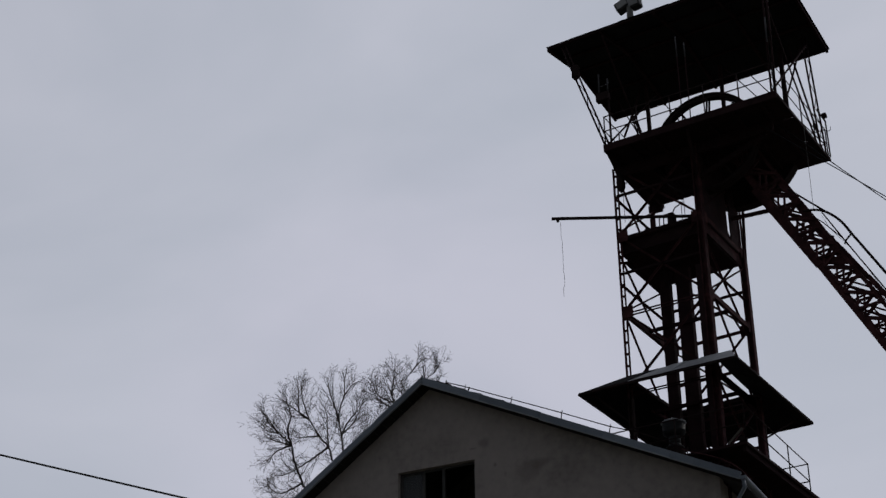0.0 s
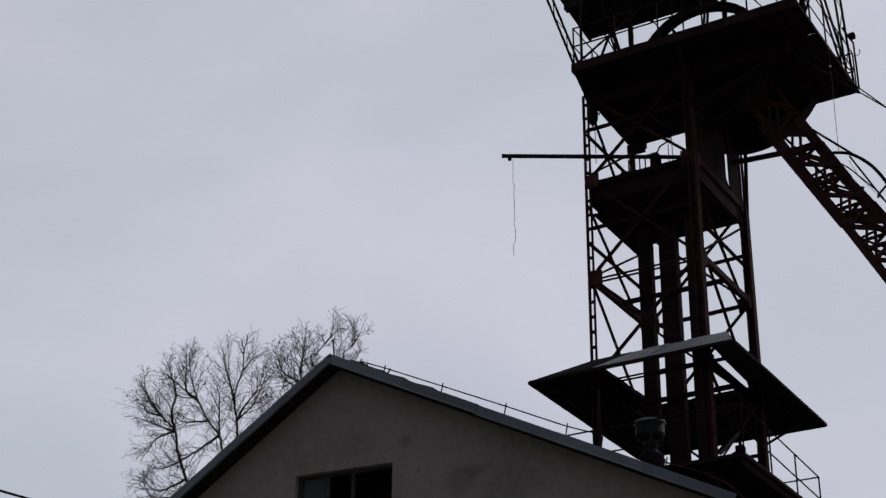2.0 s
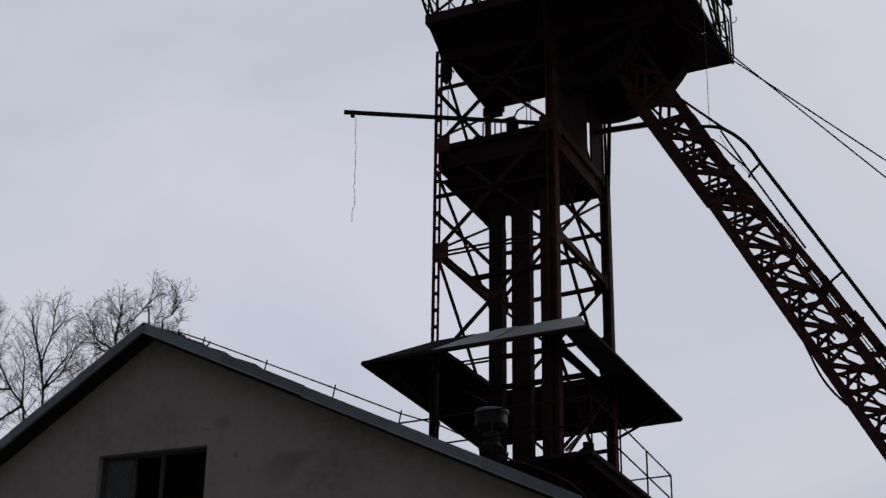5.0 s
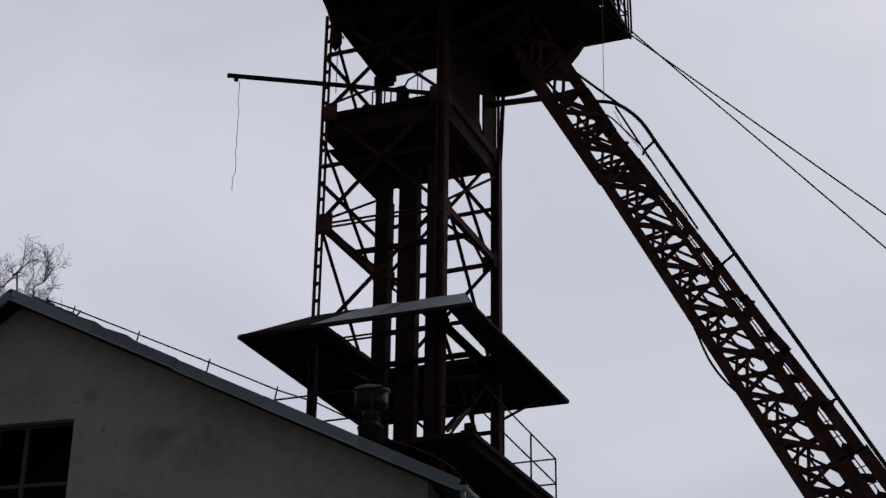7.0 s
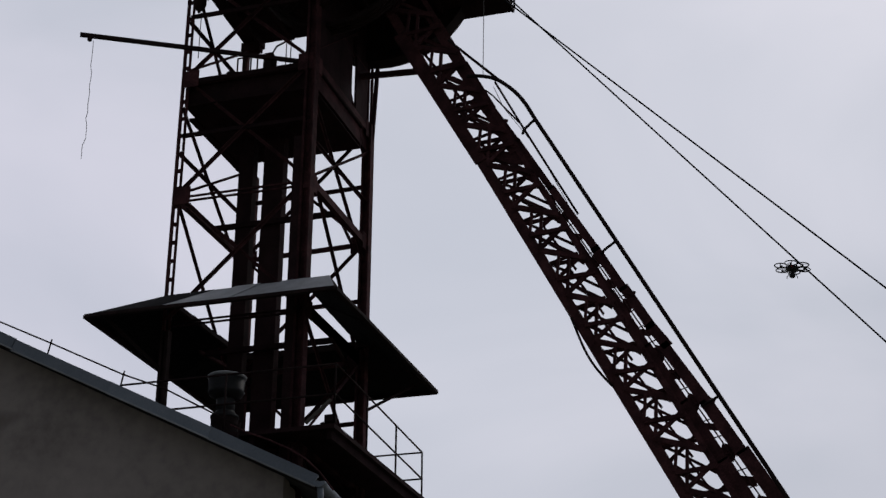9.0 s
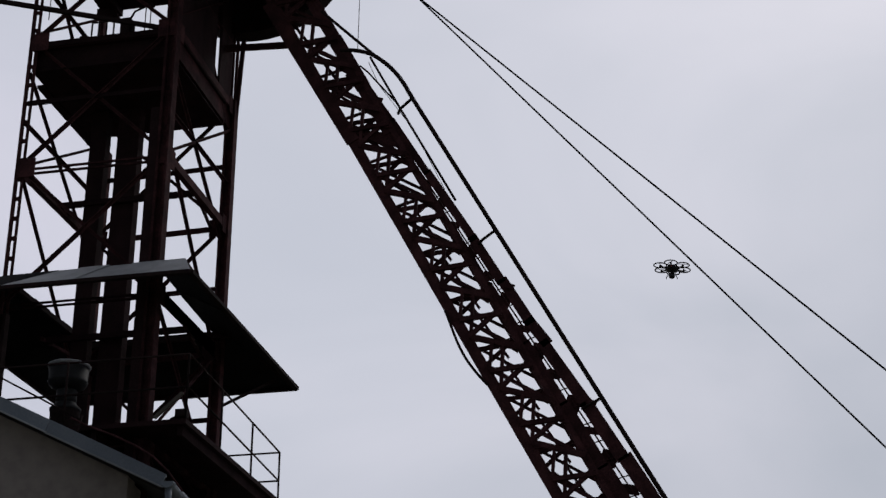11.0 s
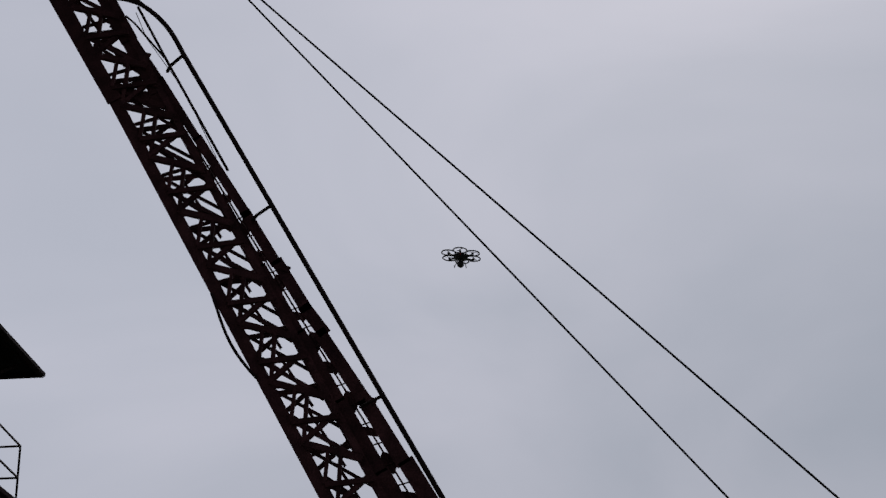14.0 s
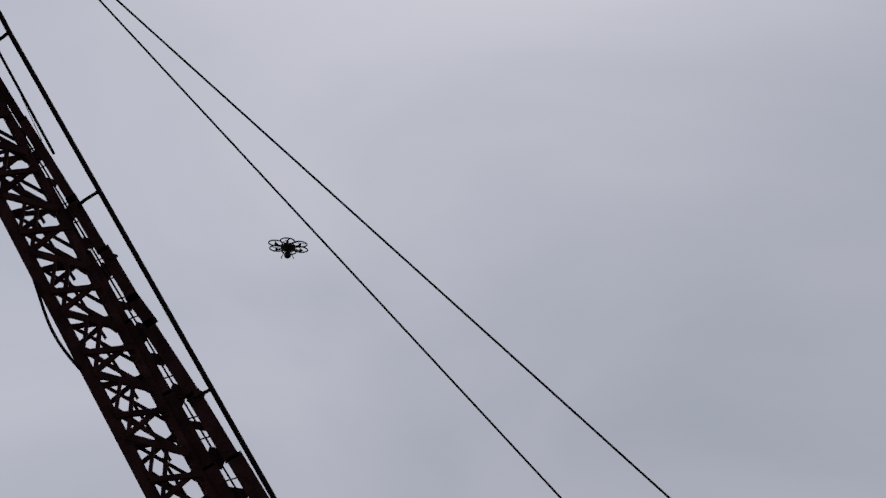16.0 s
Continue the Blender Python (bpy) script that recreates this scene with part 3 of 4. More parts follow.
# ---- sheave wheels ----


def sheave(cx, y, cz, r, axle):
    t = thing("winding_pulley", "large spoked steel winding pulley on its axle", "pulley", (cx, y, cz), "winding pulleys")
    n = 48
    ring = [(cx + r * math.cos(2 * math.pi * i / n), y, cz + r * math.sin(2 * math.pi * i / n)) for i in range(n)]
    inner = [(cx + (r - 0.08) * math.cos(2 * math.pi * i / n), y, cz + (r - 0.08) * math.sin(2 * math.pi * i / n)) for i in range(n)]
    for dy in (-0.05, 0.05):
        pipe("rim_flange", [(a, b + dy, c) for a, b, c in ring], 0.045, DARK, t, 6, closed=True)
    pipe("rim", inner, 0.05, DARK, t, 6, closed=True)
    for i in range(10):
        a = 2 * math.pi * (i + 0.3) / 10
        pipe("spoke", [(cx + 0.2 * math.cos(a), y + 0.06 * (-1) ** i, cz + 0.2 * math.sin(a)), (cx + (r - 0.15) * math.cos(a), y, cz + (r - 0.15) * math.sin(a))], 0.04, DARK, t, 5)
    pipe("hub", [(cx, y - 0.09, cz), (cx, y + 0.09, cz)], 0.24, DARK, t, 16)
    pipe("axle", [(cx, y - 0.55, cz), (cx, y + 0.55, cz)], axle, DARK, t, 10)
    for dy in (-0.42, 0.42):
        bm = bmesh.new()
        add_beam(bm, (cx, y + dy, PZ), (cx, y + dy, cz + 0.18), 0.5, 0.16, (0, 1, 0))
        part("bearing_pedestal", bm, DARK, t)
    return t


sheave(1.66, -1.2, 31.21, 1.86, 0.09)
sheave(1.66, -0.98, 31.21, 1.86, 0.084)

# pulley guard below the deck
bm = bmesh.new()
prof = [(1.98 + 2.16 * math.cos(a), 32.0 + 2.16 * math.sin(a)) for a in (math.radians(206 + 128 * i / 20) for i in range(21))]
v0 = [bm.verts.new((x, 1.3, z)) for x, z in prof]
v1 = [bm.verts.new((x, 1.7, z)) for x, z in prof]
for i in range(20):
    bm.faces.new((v0[i], v0[i + 1], v1[i + 1], v1[i]))
bm.faces.new(v0)
bm.faces.new(v1[::-1])
part("pulley_hood", bm, DARK, upper, "curved dark sheet hood under the deck")

# ---- hoist ropes ----


def rope(name, pts, r, mat, label, category, group=""):
    bm = bmesh.new()
    add_tube(bm, pts, r, 6)
    ob = part(name, bm, mat, None)
    smooth(ob)
    return tagged(ob, label, category, group)


def straight(p, q, n, sag):
    p, q = Vector(p), Vector(q)
    return [p.lerp(q, i / n) - Vector((0, 0, sag * 4 * (i / n) * (1 - i / n))) for i in range(n + 1)]


def along(a, b, x):
    k = (x - a[0]) / (b[0] - a[0])
    return tuple(a[i] + (b[i] - a[i]) * k for i in range(3))


R1 = ((5.0, -1.50, 30.07), (15.0, -1.15, 17.97))
R2 = ((5.0, -2.12, 29.58), (15.0, -2.53, 19.03))
for ends, x0, x1, sag in ((R1, 3.6, 29.0, 0.0), (R2, 3.6, 32.5, 0.0)):
    rope("hoist_rope", straight(along(*ends, x0), along(*ends, x1), 24, sag), 0.0165, WIRE, "dark steel hoist rope running down from the pulley", "rope", "hoist ropes")

# ---- inclined strut ----


def xl(z):
    """Outer edge of the lower chord."""
    return 4.87 + (25.64 - z) / 1.91


def xr(z):
    """Outer edge of the ladder way, which widens towards the foot."""
    return xl(z) + 1.12 + (26.6 - z) * 0.085


def xg(z):
    """Inner edge of the outer stringer."""
    return xl(z) + 1.02 + (26.0 - z) * 0.066


def xs(z):
    """Line of the inner stringer."""
    return xl(z) + 0.99 + (26.0 - z) * 0.045


def xu(z):
    """Centre line of the upper chord."""
    return xl(z) + 1.00


strut = thing("inclined_strut", "rust-brown lattice box strut leaning against the tower", "strut", (12.0, 0, 0))
YN, YF = -0.6, 0.85
ZT, ZB = 30.6, 0.0
axis_up = Vector((0.88, 0, 0.47))
for y in (YN, YF):
    bm = bmesh.new()
    add_beam(bm, (xl(ZT) + 0.12, y, ZT), (xl(ZB) + 0.12, y, ZB), 0.14, 0.21, axis_up)
    part("chord", bm, RUST, strut, "riveted lower chord")
    bm = bmesh.new()
    add_beam(bm, (xu(ZT), y, ZT), (xu(ZB), y, ZB), 0.12, 0.11, axis_up)
    part("chord", bm, RUST, strut, "riveted upper chord")

PANEL, Z0, DROP = 1.037, 30.906, 0.30     # panel length, first batten, fall of the battens towards the upper chord
ROWS = 28


def node_plate(c, d, deep, half, parent=None, name="gusset_plate"):
    """Gusset with cut corners, wide at the chord and narrow at its tip."""
    ax = Vector((xl(0) - xl(1), 0, -1)).normalized()
    ring = [c - ax * half, c + ax * half, c + ax * (half * 0.75) + d * (deep * 0.6), c + ax * (half * 0.28) + d * deep, c - ax * (half * 0.28) + d * deep, c - ax * (half * 0.75) + d * (deep * 0.6)]
    bm = bmesh.new()
    lo = [bm.verts.new(p) for p in ring]
    hi = [bm.verts.new(p + Vector((0, 0.012, 0))) for p in ring]
    bm.faces.new(lo)
    bm.faces.new(hi[::-1])
    for i in range(6):
        bm.faces.new((lo[i], lo[(i + 1) % 6], hi[(i + 1) % 6], hi[i]))
    bmesh.ops.recalc_face_normals(bm, faces=bm.faces)
    part(name, bm, RUST, parent or strut)


def on_face(k, across, down, y):
    """A point of a side face: panel k, share of the way across and of the way down the panel."""
    z = Z0 - PANEL * (k + down)
    p, q = Vector((xl(z) + 0.2, y, z)), Vector((xu(z - DROP), y, z - DROP))
    return p.lerp(q, across)


# members of one panel: name, ends as shares across and down, width
MEMBERS = [("batten", 0, 0, 1, 0, 0.098), ("diagonal", 0, 1.0, 1, 0.24, 0.078), ("diagonal", 0, 0.68, 1, 0.33, 0.083), ("lacing", 0, 0.62, 1, 1.03, 0.062),
           ("lacing", 0.02, 1.0, 0.62, 0.03, 0.064), ("lacing", 0, 0.66, 0.42, 0.02, 0.056)]
for y, s, slim in ((YN, -0.05, 1.0), (YF, 0.05, 0.85)):
    for k in range(ROWS):
        for i, (nm, a0, d0, a1, d1, w) in enumerate(MEMBERS if y == YN else MEMBERS[1:4]):
            o = s * (1 + 0.35 * (i % 3))
            angle_bar(nm, on_face(k, a0, d0, y + o), on_face(k, a1, d1, y + o), w * slim, RUST, strut, (0, 1, 0))
for k in range(ROWS):
    for a0, d0, a1, d1, deep, half in ((0, 0.0, 1, 0.0, 0.19, 0.14), (0, 0.66, 1, 0.4, 0.13, 0.12), (1, 0.0, 0, 0.0, 0.17, 0.11), (1, 0.33, 0, 0.7, 0.14, 0.1)):
        p, q = on_face(k, a0, d0, YN - 0.09), on_face(k, a1, d1, YN - 0.09)
        node_plate(p, (q - p).normalized(), deep, half)
# thin cross lacing inside the box and cover plates on the upper chord near the head
for k in range(2, 26):
    for a0, d0, a1, d1 in ((0.05, 0.95, 0.9, 0.55), (0.1, 0.3, 0.9, 0.8), (0.45, 0.0, 0.6, 1.0))[:3 if k > 5 else 2]:
        angle_bar("inner_lacing", on_face(k, a0, d0, 0.15), on_face(k, a1, d1, 0.15), 0.05, RUST, strut, (0, 1, 0))
for za, zb, w in ((29.4, 28.2, 0.30), (28.22, 27.0, 0.34), (27.03, 25.95, 0.31)):
    bar("cover_plate", (xl(za) + 0.93, YN - 0.04, za), (xl(zb) + 0.93, YN - 0.04, zb), 0.02, w * 0.885, RUST, strut, axis_up)
# lacing and battens of the lower and the upper face
for fx, off, dz in ((xl, 0.12, -0.35), (xu, 0.0, -0.6)):
    for k in range(ROWS):
        z, zb = Z0 - PANEL * k + dz, Z0 - PANEL * (k + 1) + dz
        ends = (YN, YF) if k % 2 else (YF, YN)
        angle_bar("lacing", (fx(z) + off, ends[0], z), (fx(zb) + off, ends[1], zb), 0.055, RUST, strut, axis_up)
        angle_bar("batten", (fx(z) + off, YN, z), (fx(z) + off, YF, z), 0.06, RUST, strut, axis_up)
bar("splice_plate", (xl(29.2) + 0.02, YN - 0.09, 29.2), (xl(25.8) + 0.12, YN - 0.09, 25.8), 0.02, 0.27, RUST, strut, axis_up)
bar("diaphragm", (xl(26.0) + 0.2, YN - 0.02, 26.0), (xu(25.75), YN - 0.02, 25.75), 0.03, 0.26, RUST, strut)

# ladder way on the upper side of the strut: overlapping stringer plates and rungs
ways = thing("strut_ladder_way", "rusted ladder way with overlapping side plates on the strut", "ladder", (12.0, 0, 0))
PLATES = [(29.6, 28.4, 0.02, 0.02), (28.3, 27.25, 0.04, 0.0), (27.33, 26.2, -0.01, 0.02), (26.25, 25.0, 0.03, 0.0), (25.05, 23.5, 0.03, 0.03), (23.6, 22.6, 0.03, -0.03),
          (22.68, 21.75, 0.04, 0.0), (21.85, 21.33, -0.02, 0.09), (21.40, 20.1, -0.06, 0.0), (20.2, 19.1, 0.0, -0.04), (19.17, 17.7, 0.06, 0.0), (17.76, 15.5, 0.05, 0.0), (15.56, 13.1, 0.05, 0.0)]
for za, zb, ja, jb in PLATES:
    wa, wb = (xr(z) - xg(z) for z in (za, zb))
    mid = [Vector((xg(z) + w / 2 + j / 2, YN, z)) for z, w, j in ((za, wa, ja), (zb, wb, jb))]
    bar("side_plate", mid[0], mid[1], 0.03, 0.885 * (wa + wb) / 2, RUST, ways, axis_up)
bar("side_plate", (xr(13.1) - 0.2, YN, 13.1), (xr(0.3) - 0.3, YN, 0.3), 0.03, 0.3, RUST, ways, axis_up)
for z in (26.7, 22.5, 20.15):
    bar("clip_plate", (xr(z + 0.05) - 0.1, YN - 0.03, z + 0.05), (xr(z - 0.02) + 0.03, YN - 0.03, z - 0.02), 0.02, 0.1, RUST, ways, axis_up)
# inner stringer, wider towards the foot
for i in range(13):
    za, zb = 28.6 - 1.2 * i, 27.36 - 1.2 * i
    wa, wb = (xs(z) - xl(z) - 0.95 for z in (za, zb))
    bar("inner_stringer", ((xs(za) + xl(za) + 0.95) / 2, YN + 0.02, za), ((xs(zb) + xl(zb) + 0.95) / 2, YN + 0.02, zb), 0.03, max(0.10, 0.885 * (wa + wb) / 2), RUST, ways, axis_up)
for k in range(3, ROWS):
    for down, h, d2 in ((0.0, 0.30, 0.10), (0.46 + 0.06 * (k % 3), 0.13 + 0.05 * (k % 2), 0.05)):
        z = Z0 - PANEL * (k + down) - DROP
        bar("bridge_plate", (xs(z) - 0.05, YN + 0.05, z), (xg(z) + 0.06, YN + 0.05, z - d2), 0.014, h, RUST, ways)
z = 28.2
while z > 2:
    pipe("rung", [(xg(z) + 0.03, YN + 0.02, z), (xs(z) - 0.02, YN + 0.02, z - 0.06)], 0.012, RUST, ways, 5)
    z -= 0.335
pipe("rod", [((xs(z) + xg(z)) / 2, YN + 0.03, z) for z in (25.6, 20.0, 12.0, 4.0)], 0.016, RUST, ways, 5)

# handrail beside the ladder way
hr = thing("strut_handrail", "bent pipe handrail on brackets along the strut", "handrail", (6.2, -1.2, 26.3))
HA, HB = (6.21, -1.2, 26.34), (10.57, -1.2, 18.29)
bend = [Vector(p) for p in ((4.75, -1.2, 27.58), (5.04, -1.2, 27.55), (5.30, -1.2, 27.46), (5.48, -1.2, 27.35), (5.76, -1.2, 27.09), (5.99, -1.2, 26.78), HA)]
for _ in range(2):
    bend = [bend[0]] + [a.lerp(b, k) for a, b in zip(bend, bend[1:]) for k in (0.25, 0.75)] + [bend[-1]]
pipe("rail", bend + [along(HA, HB, 20.2)], 0.042, DARK, hr, 8)
for x in (6.21, 7.80, 9.62, 11.4, 13.2, 15.0, 16.8, 18.6):
    p = Vector(along(HA, HB, x))
    pipe("bracket", [p, p + Vector((-0.30, 0.30, -0.03)), p + Vector((-0.42, 0.58, 0.02))], 0.03, DARK, hr, 6)
pipe("stay", [(4.3, -1.1, 28.6), (4.73, -1.1, 28.15), (5.44, -1.1, 27.42)], 0.03, DARK, hr, 6)
pipe("stay", [(5.33, -1.1, 27.41), (5.91, -1.1, 26.27), (6.46, -1.1, 25.22), (7.03, -1.1, 24.13)], 0.024, DARK, hr, 6)
pipe("stay", [(5.1, -1.0, 27.3), (5.29, -1.1, 27.08), (5.85, -1.1, 26.36)], 0.018, DARK, hr, 5)
pipe("thin_wire", [(5.3, -1.1, 27.3), (5.5, -1.05, 26.8), (6.2, -1.0, 25.75), (6.75, -0.75, 24.55)], 0.008, CORD, hr, 4)

rope("plumb_line", straight((5.14, -1.2, PZ - 0.3), (5.10, -1.2, 27.55), 10, 0.0), 0.008, CORD, "thin line hanging from the platform to the handrail", "cord")
# slack hose on the underside of the strut
hose = [(xl(z) + 0.02 - 0.17 * math.sin(math.pi * k) * (0.35 + 0.65 * k), -0.7, z) for k, z in ((i / 14, 22.1 - 1.5 * i / 14) for i in range(15))]
rope("slack_hose", hose, 0.026, DARK, "dark hose sagging from the underside of the strut", "hose")

# ties between tower and strut head
bar("strut_tie", (HX, 1.0, 29.3), (3.3, 0.85, 29.1), 0.1, 0.12, RUST, strut)
bar("strut_tie", (3.30, 0.0, 29.17), (4.85, 0.0, 26.88), 0.06, 0.06, RUST, strut)

# ---- skirt canopy round the tower ----
canopy = thing("skirt_canopy", "sloping sheet-metal skirt canopy round the tower legs", "canopy", (0, 0.4, 22.4))
OX0, OX1, OY0, OY1, OZ = -2.83, 2.56, -2.79, 3.71, 22.43


def quad_sheet(a, b, c, d, t, mat, parent, name="sheet"):
    """A thin sheet from four corners, thickness downwards."""
    bm = bmesh.new()
    top = [bm.verts.new(Vector(p)) for p in (a, b, c, d)]
    nrm = (Vector(b) - Vector(a)).cross(Vector(d) - Vector(a)).normalized()
    if nrm.z < 0:
        nrm = -nrm
    low = [bm.verts.new(Vector(p) - nrm * t) for p in (a, b, c, d)]
    bm.faces.new(top)
    bm.faces.new(low[::-1])
    for i in range(4):
        bm.faces.new((top[i], low[i], low[(i + 1) % 4], top[(i + 1) % 4]))
    bmesh.ops.recalc_face_normals(bm, faces=bm.faces)
    return part(name, bm, mat, parent)


def skirt_side(o0, o1, i0, i1, n, mat):
    o0, o1, i0, i1 = map(Vector, (o0, o1, i0, i1))
    for k in range(n):
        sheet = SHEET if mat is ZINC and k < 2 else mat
        f0, f1 = k / n, (k + 1) / n + (0.012 if k < n - 1 else 0)
        lift = Vector((0, 0, 0.012 * (k % 2) + rnd.uniform(-0.012, 0.012)))
        out = (o0 + o1 - i0 - i1).normalized() * rnd.uniform(0.0, 0.045)
        quad_sheet(o0.lerp(o1, f0) + lift + out, o0.lerp(o1, f1) + lift + out, i0.lerp(i1, f1) + lift, i0.lerp(i1, f0) + lift, 0.012, sheet, canopy)


CO = [(OX0, OY0, OZ), (OX1, OY0, OZ), (OX1, OY1, OZ), (OX0, OY1, OZ)]
CI = [(-1.45, -1.95, 23.02), (2.15, -2.05, 23.0), (1.85, 1.55, 22.96), (-1.25, 1.5, 22.93)]
# near side pale as if lit; other sides dark for their shaded undersides
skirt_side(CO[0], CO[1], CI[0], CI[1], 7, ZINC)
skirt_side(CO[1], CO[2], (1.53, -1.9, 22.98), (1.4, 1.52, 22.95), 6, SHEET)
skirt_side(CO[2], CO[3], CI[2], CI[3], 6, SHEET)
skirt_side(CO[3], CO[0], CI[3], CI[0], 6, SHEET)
for i in range(4):
    a, b = Vector(CI[i]), Vector(CI[(i + 1) % 4])
    bar("ring_beam", a - Vector((0, 0, 0.09)), b - Vector((0, 0, 0.09)), 0.07, 0.1, DARK, canopy)
    bar("hip_rafter", Vector(CI[i]) - Vector((0, 0, 0.09)), Vector(CO[i]) - Vector((0, 0, 0.05)), 0.06, 0.08, DARK, canopy)
    a, b = Vector(CO[i]), Vector(CO[(i + 1) % 4])
    bar("eave_angle", a - Vector((0, 0, 0.04)), b - Vector((0, 0, 0.04)), 0.10, 0.07, DARK, canopy)
for x, y, q in ((HX, HY, (2.2, 3.2, 22.42)), (-HX, -HY, (-2.5, -2.5, 22.42)), (-HX, HY, (-2.5, 3.2, 22.42))):
    bar("bracket", (x, y, 21.4), q, 0.06, 0.06, DARK, canopy)
bar("bracket", (1.66, -1.79, 20.04), (2.17, -1.79, 20.48), 0.07, 0.05, TIMBER, canopy)

# ---- lower platform ----
low = thing("lower_platform", "dark plated working platform below the canopy", "platform", (0, 0.5, 19.6))
box("deck", -2.2, 2.54, -2.5, 4.2, 19.66, 19.75, SHADE_STEEL, low)
for x in (-2.1, -0.7, 0.8, 2.4):
    bar("joist", (x, -2.4, 19.57), (x, 4.15, 19.57), 0.1, 0.18, SHADE_STEEL, low)
railing("lower_platform_railing", [(-2.08, -2.42, 19.75), (2.5, -2.42, 19.75), (2.27, 3.62, 19.75), (0.6, 3.62, 19.75)], 1.22, 2, 1.85, 0.022, DARK, "thin pipe railing round the lower platform")
lamp = thing("flood_lamp", "small dark flood lamp on the lower platform", "lamp", (2.32, -2.15, 19.75))
pipe("stem", [(2.32, -2.15, 19.75), (2.32, -2.15, 19.9)], 0.025, DARK, lamp)
box("housing", 2.22, 2.42, -2.25, -2.05, 19.88, 20.03, DARK, lamp, bevel=0.03)
pipe("visor", [(2.24, -2.15, 19.9), (2.12, -2.15, 19.86)], 0.035, DARK, lamp, 6)

# ---- jib with hanging cord ----
jib = thing("jib_beam", "dark steel jib beam sticking out from the tower", "beam", (1.3, -1.66, 28.3))
bm = bmesh.new()
add_beam(bm, (-2.9, -4.02, 28.30), (1.3, -1.66, 28.24), 0.07, 0.085)
part("beam", bm, DARK, jib)
bm = bmesh.new()
add_lathe(bm, -2.72, -3.92, [(0.02, 28.16), (0.05, 28.18), (0.05, 28.25), (0.02, 28.27)], 10)
part("end_block", bm, DARK, jib)
cr = random.Random(3)
cord_pts = [(-2.64 + 0.04 * i / 18 + cr.uniform(-0.02, 0.02) - (0.05 if i > 15 else 0.0), -3.89 + cr.uniform(-0.02, 0.02), 28.18 - 2.78 * i / 18) for i in range(19)]
rope("hanging_cord", cord_pts, 0.0065, CORD, "frayed cord hanging from the end of the jib", "cord")
winch = thing("winch_box", "small dark winch box hung on the tower leg", "winch", (-1.24, -1.8, 30.1))
bm = bmesh.new()
add_lathe(bm, -1.29, -1.84, [(0.03, 29.84), (0.05, 29.9), (0.12, 29.95), (0.15, 30.05), (0.15, 30.3), (0.12, 30.38), (0.12, 30.48), (0.07, 30.54), (0.05, 30.66)], 14)
smooth(part("housing", bm, DARK, winch))
pipe("handle", [(-1.16, -1.84, 30.2), (-1.09, -1.84, 30.18), (-1.09, -1.84, 30.12)], 0.02, DARK, winch, 6)
pipe("hanger", [(-1.29, -1.84, 30.64), (-1.29, -1.84, 30.9)], 0.02, DARK, winch, 6)
pipe("pull_chain", [(-1.25, -1.8, 29.85), (-1.25, -1.8, 28.7)], 0.01, DARK, winch, 5)

# small gear standing on the middle platform
gear = thing("platform_gear", "small dark machinery standing on the middle platform", "machinery", (0, -1.4, MZ))
bm = bmesh.new()
add_lathe(bm, -0.6, -1.4, [(0.16, MZ), (0.17, MZ + 0.1), (0.12, MZ + 0.22), (0.05, MZ + 0.26)], 12)
part("drum", bm, DARK, gear)
box("motor", 0.06, 0.28, -1.25, -0.95, MZ, MZ + 0.72, DARK, gear, bevel=0.05)
pipe("duct", [(0.17, -1.1, MZ + 0.68), (0.3, -1.1, MZ + 0.92), (0.62, -1.1, MZ + 1.05)], 0.022, DARK, gear, 6)
for x in (0.54, 0.65):
    pipe("stanchion", [(x, -1.1, MZ), (x, -1.1, MZ + 1.1)], 0.012, DARK, gear, 5)
railing("middle_railing", [(-0.62, -1.1, MZ), (0.02, -1.1, MZ)], 0.76, 2, 0.16, 0.02, DARK, "short pipe railing on the middle platform")

# ---- siren on the roof ----
siren = thing("roof_siren", "dark grey twin loudspeaker siren on a short mast", "siren", (-0.15, -2.6, RZ))
pipe("mast", [(-0.13, -2.6, RZ + 0.04), (-0.13, -2.6, RZ + 1.05)], 0.12, PALE, siren, 12, "pale grey mast")
for x0, z0, x1, z1 in ((-0.18, 0.78, -0.62, 0.62), (-0.06, 0.62, 0.30, 0.66)):
    bm = bmesh.new()
    add_beam(bm, (x0, -2.6, RZ + z0), (x1, -2.6, RZ + z1), 0.36, 0.38)
    bmesh.ops.bevel(bm, geom=list(bm.edges), offset=0.03, segments=2, affect="EDGES")
    horn = part("horn", bm, FELT, siren)
    bm = bmesh.new()
    add_beam(bm, (x0, -2.79, RZ + z0), (x0 + (x1 - x0) * 0.85, -2.79, RZ + z0 + (z1 - z0) * 0.85), 0.02, 0.28)
    part("mouth", bm, PALE, horn, "pale mouth plate")

# ---- building with the gable ----
GY = -3.72                       # outer face of the gable wall
AX, AZ = -7.95, 23.60           # ridge
EX, EZ = 2.45, 18.51            # right eave
LX, LZ = -16.05, 17.76         # left eave
BY = 2.4                        # rear face
TURN = Matrix.Translation((AX, GY, 0)) @ Matrix.Rotation(radians(6.0), 4, "Z") @ Matrix.Translation((-AX, -GY, 0))     # the hall stands a little askew to the tower
hall = thing("shaft_hall", "grey plastered shaft hall with a felt gable roof", "building", (AX, 0, 0))
WX0, WX1, WZ0, WZ1 = -9.12, -6.34, 18.1, 20.68
T = 0.4


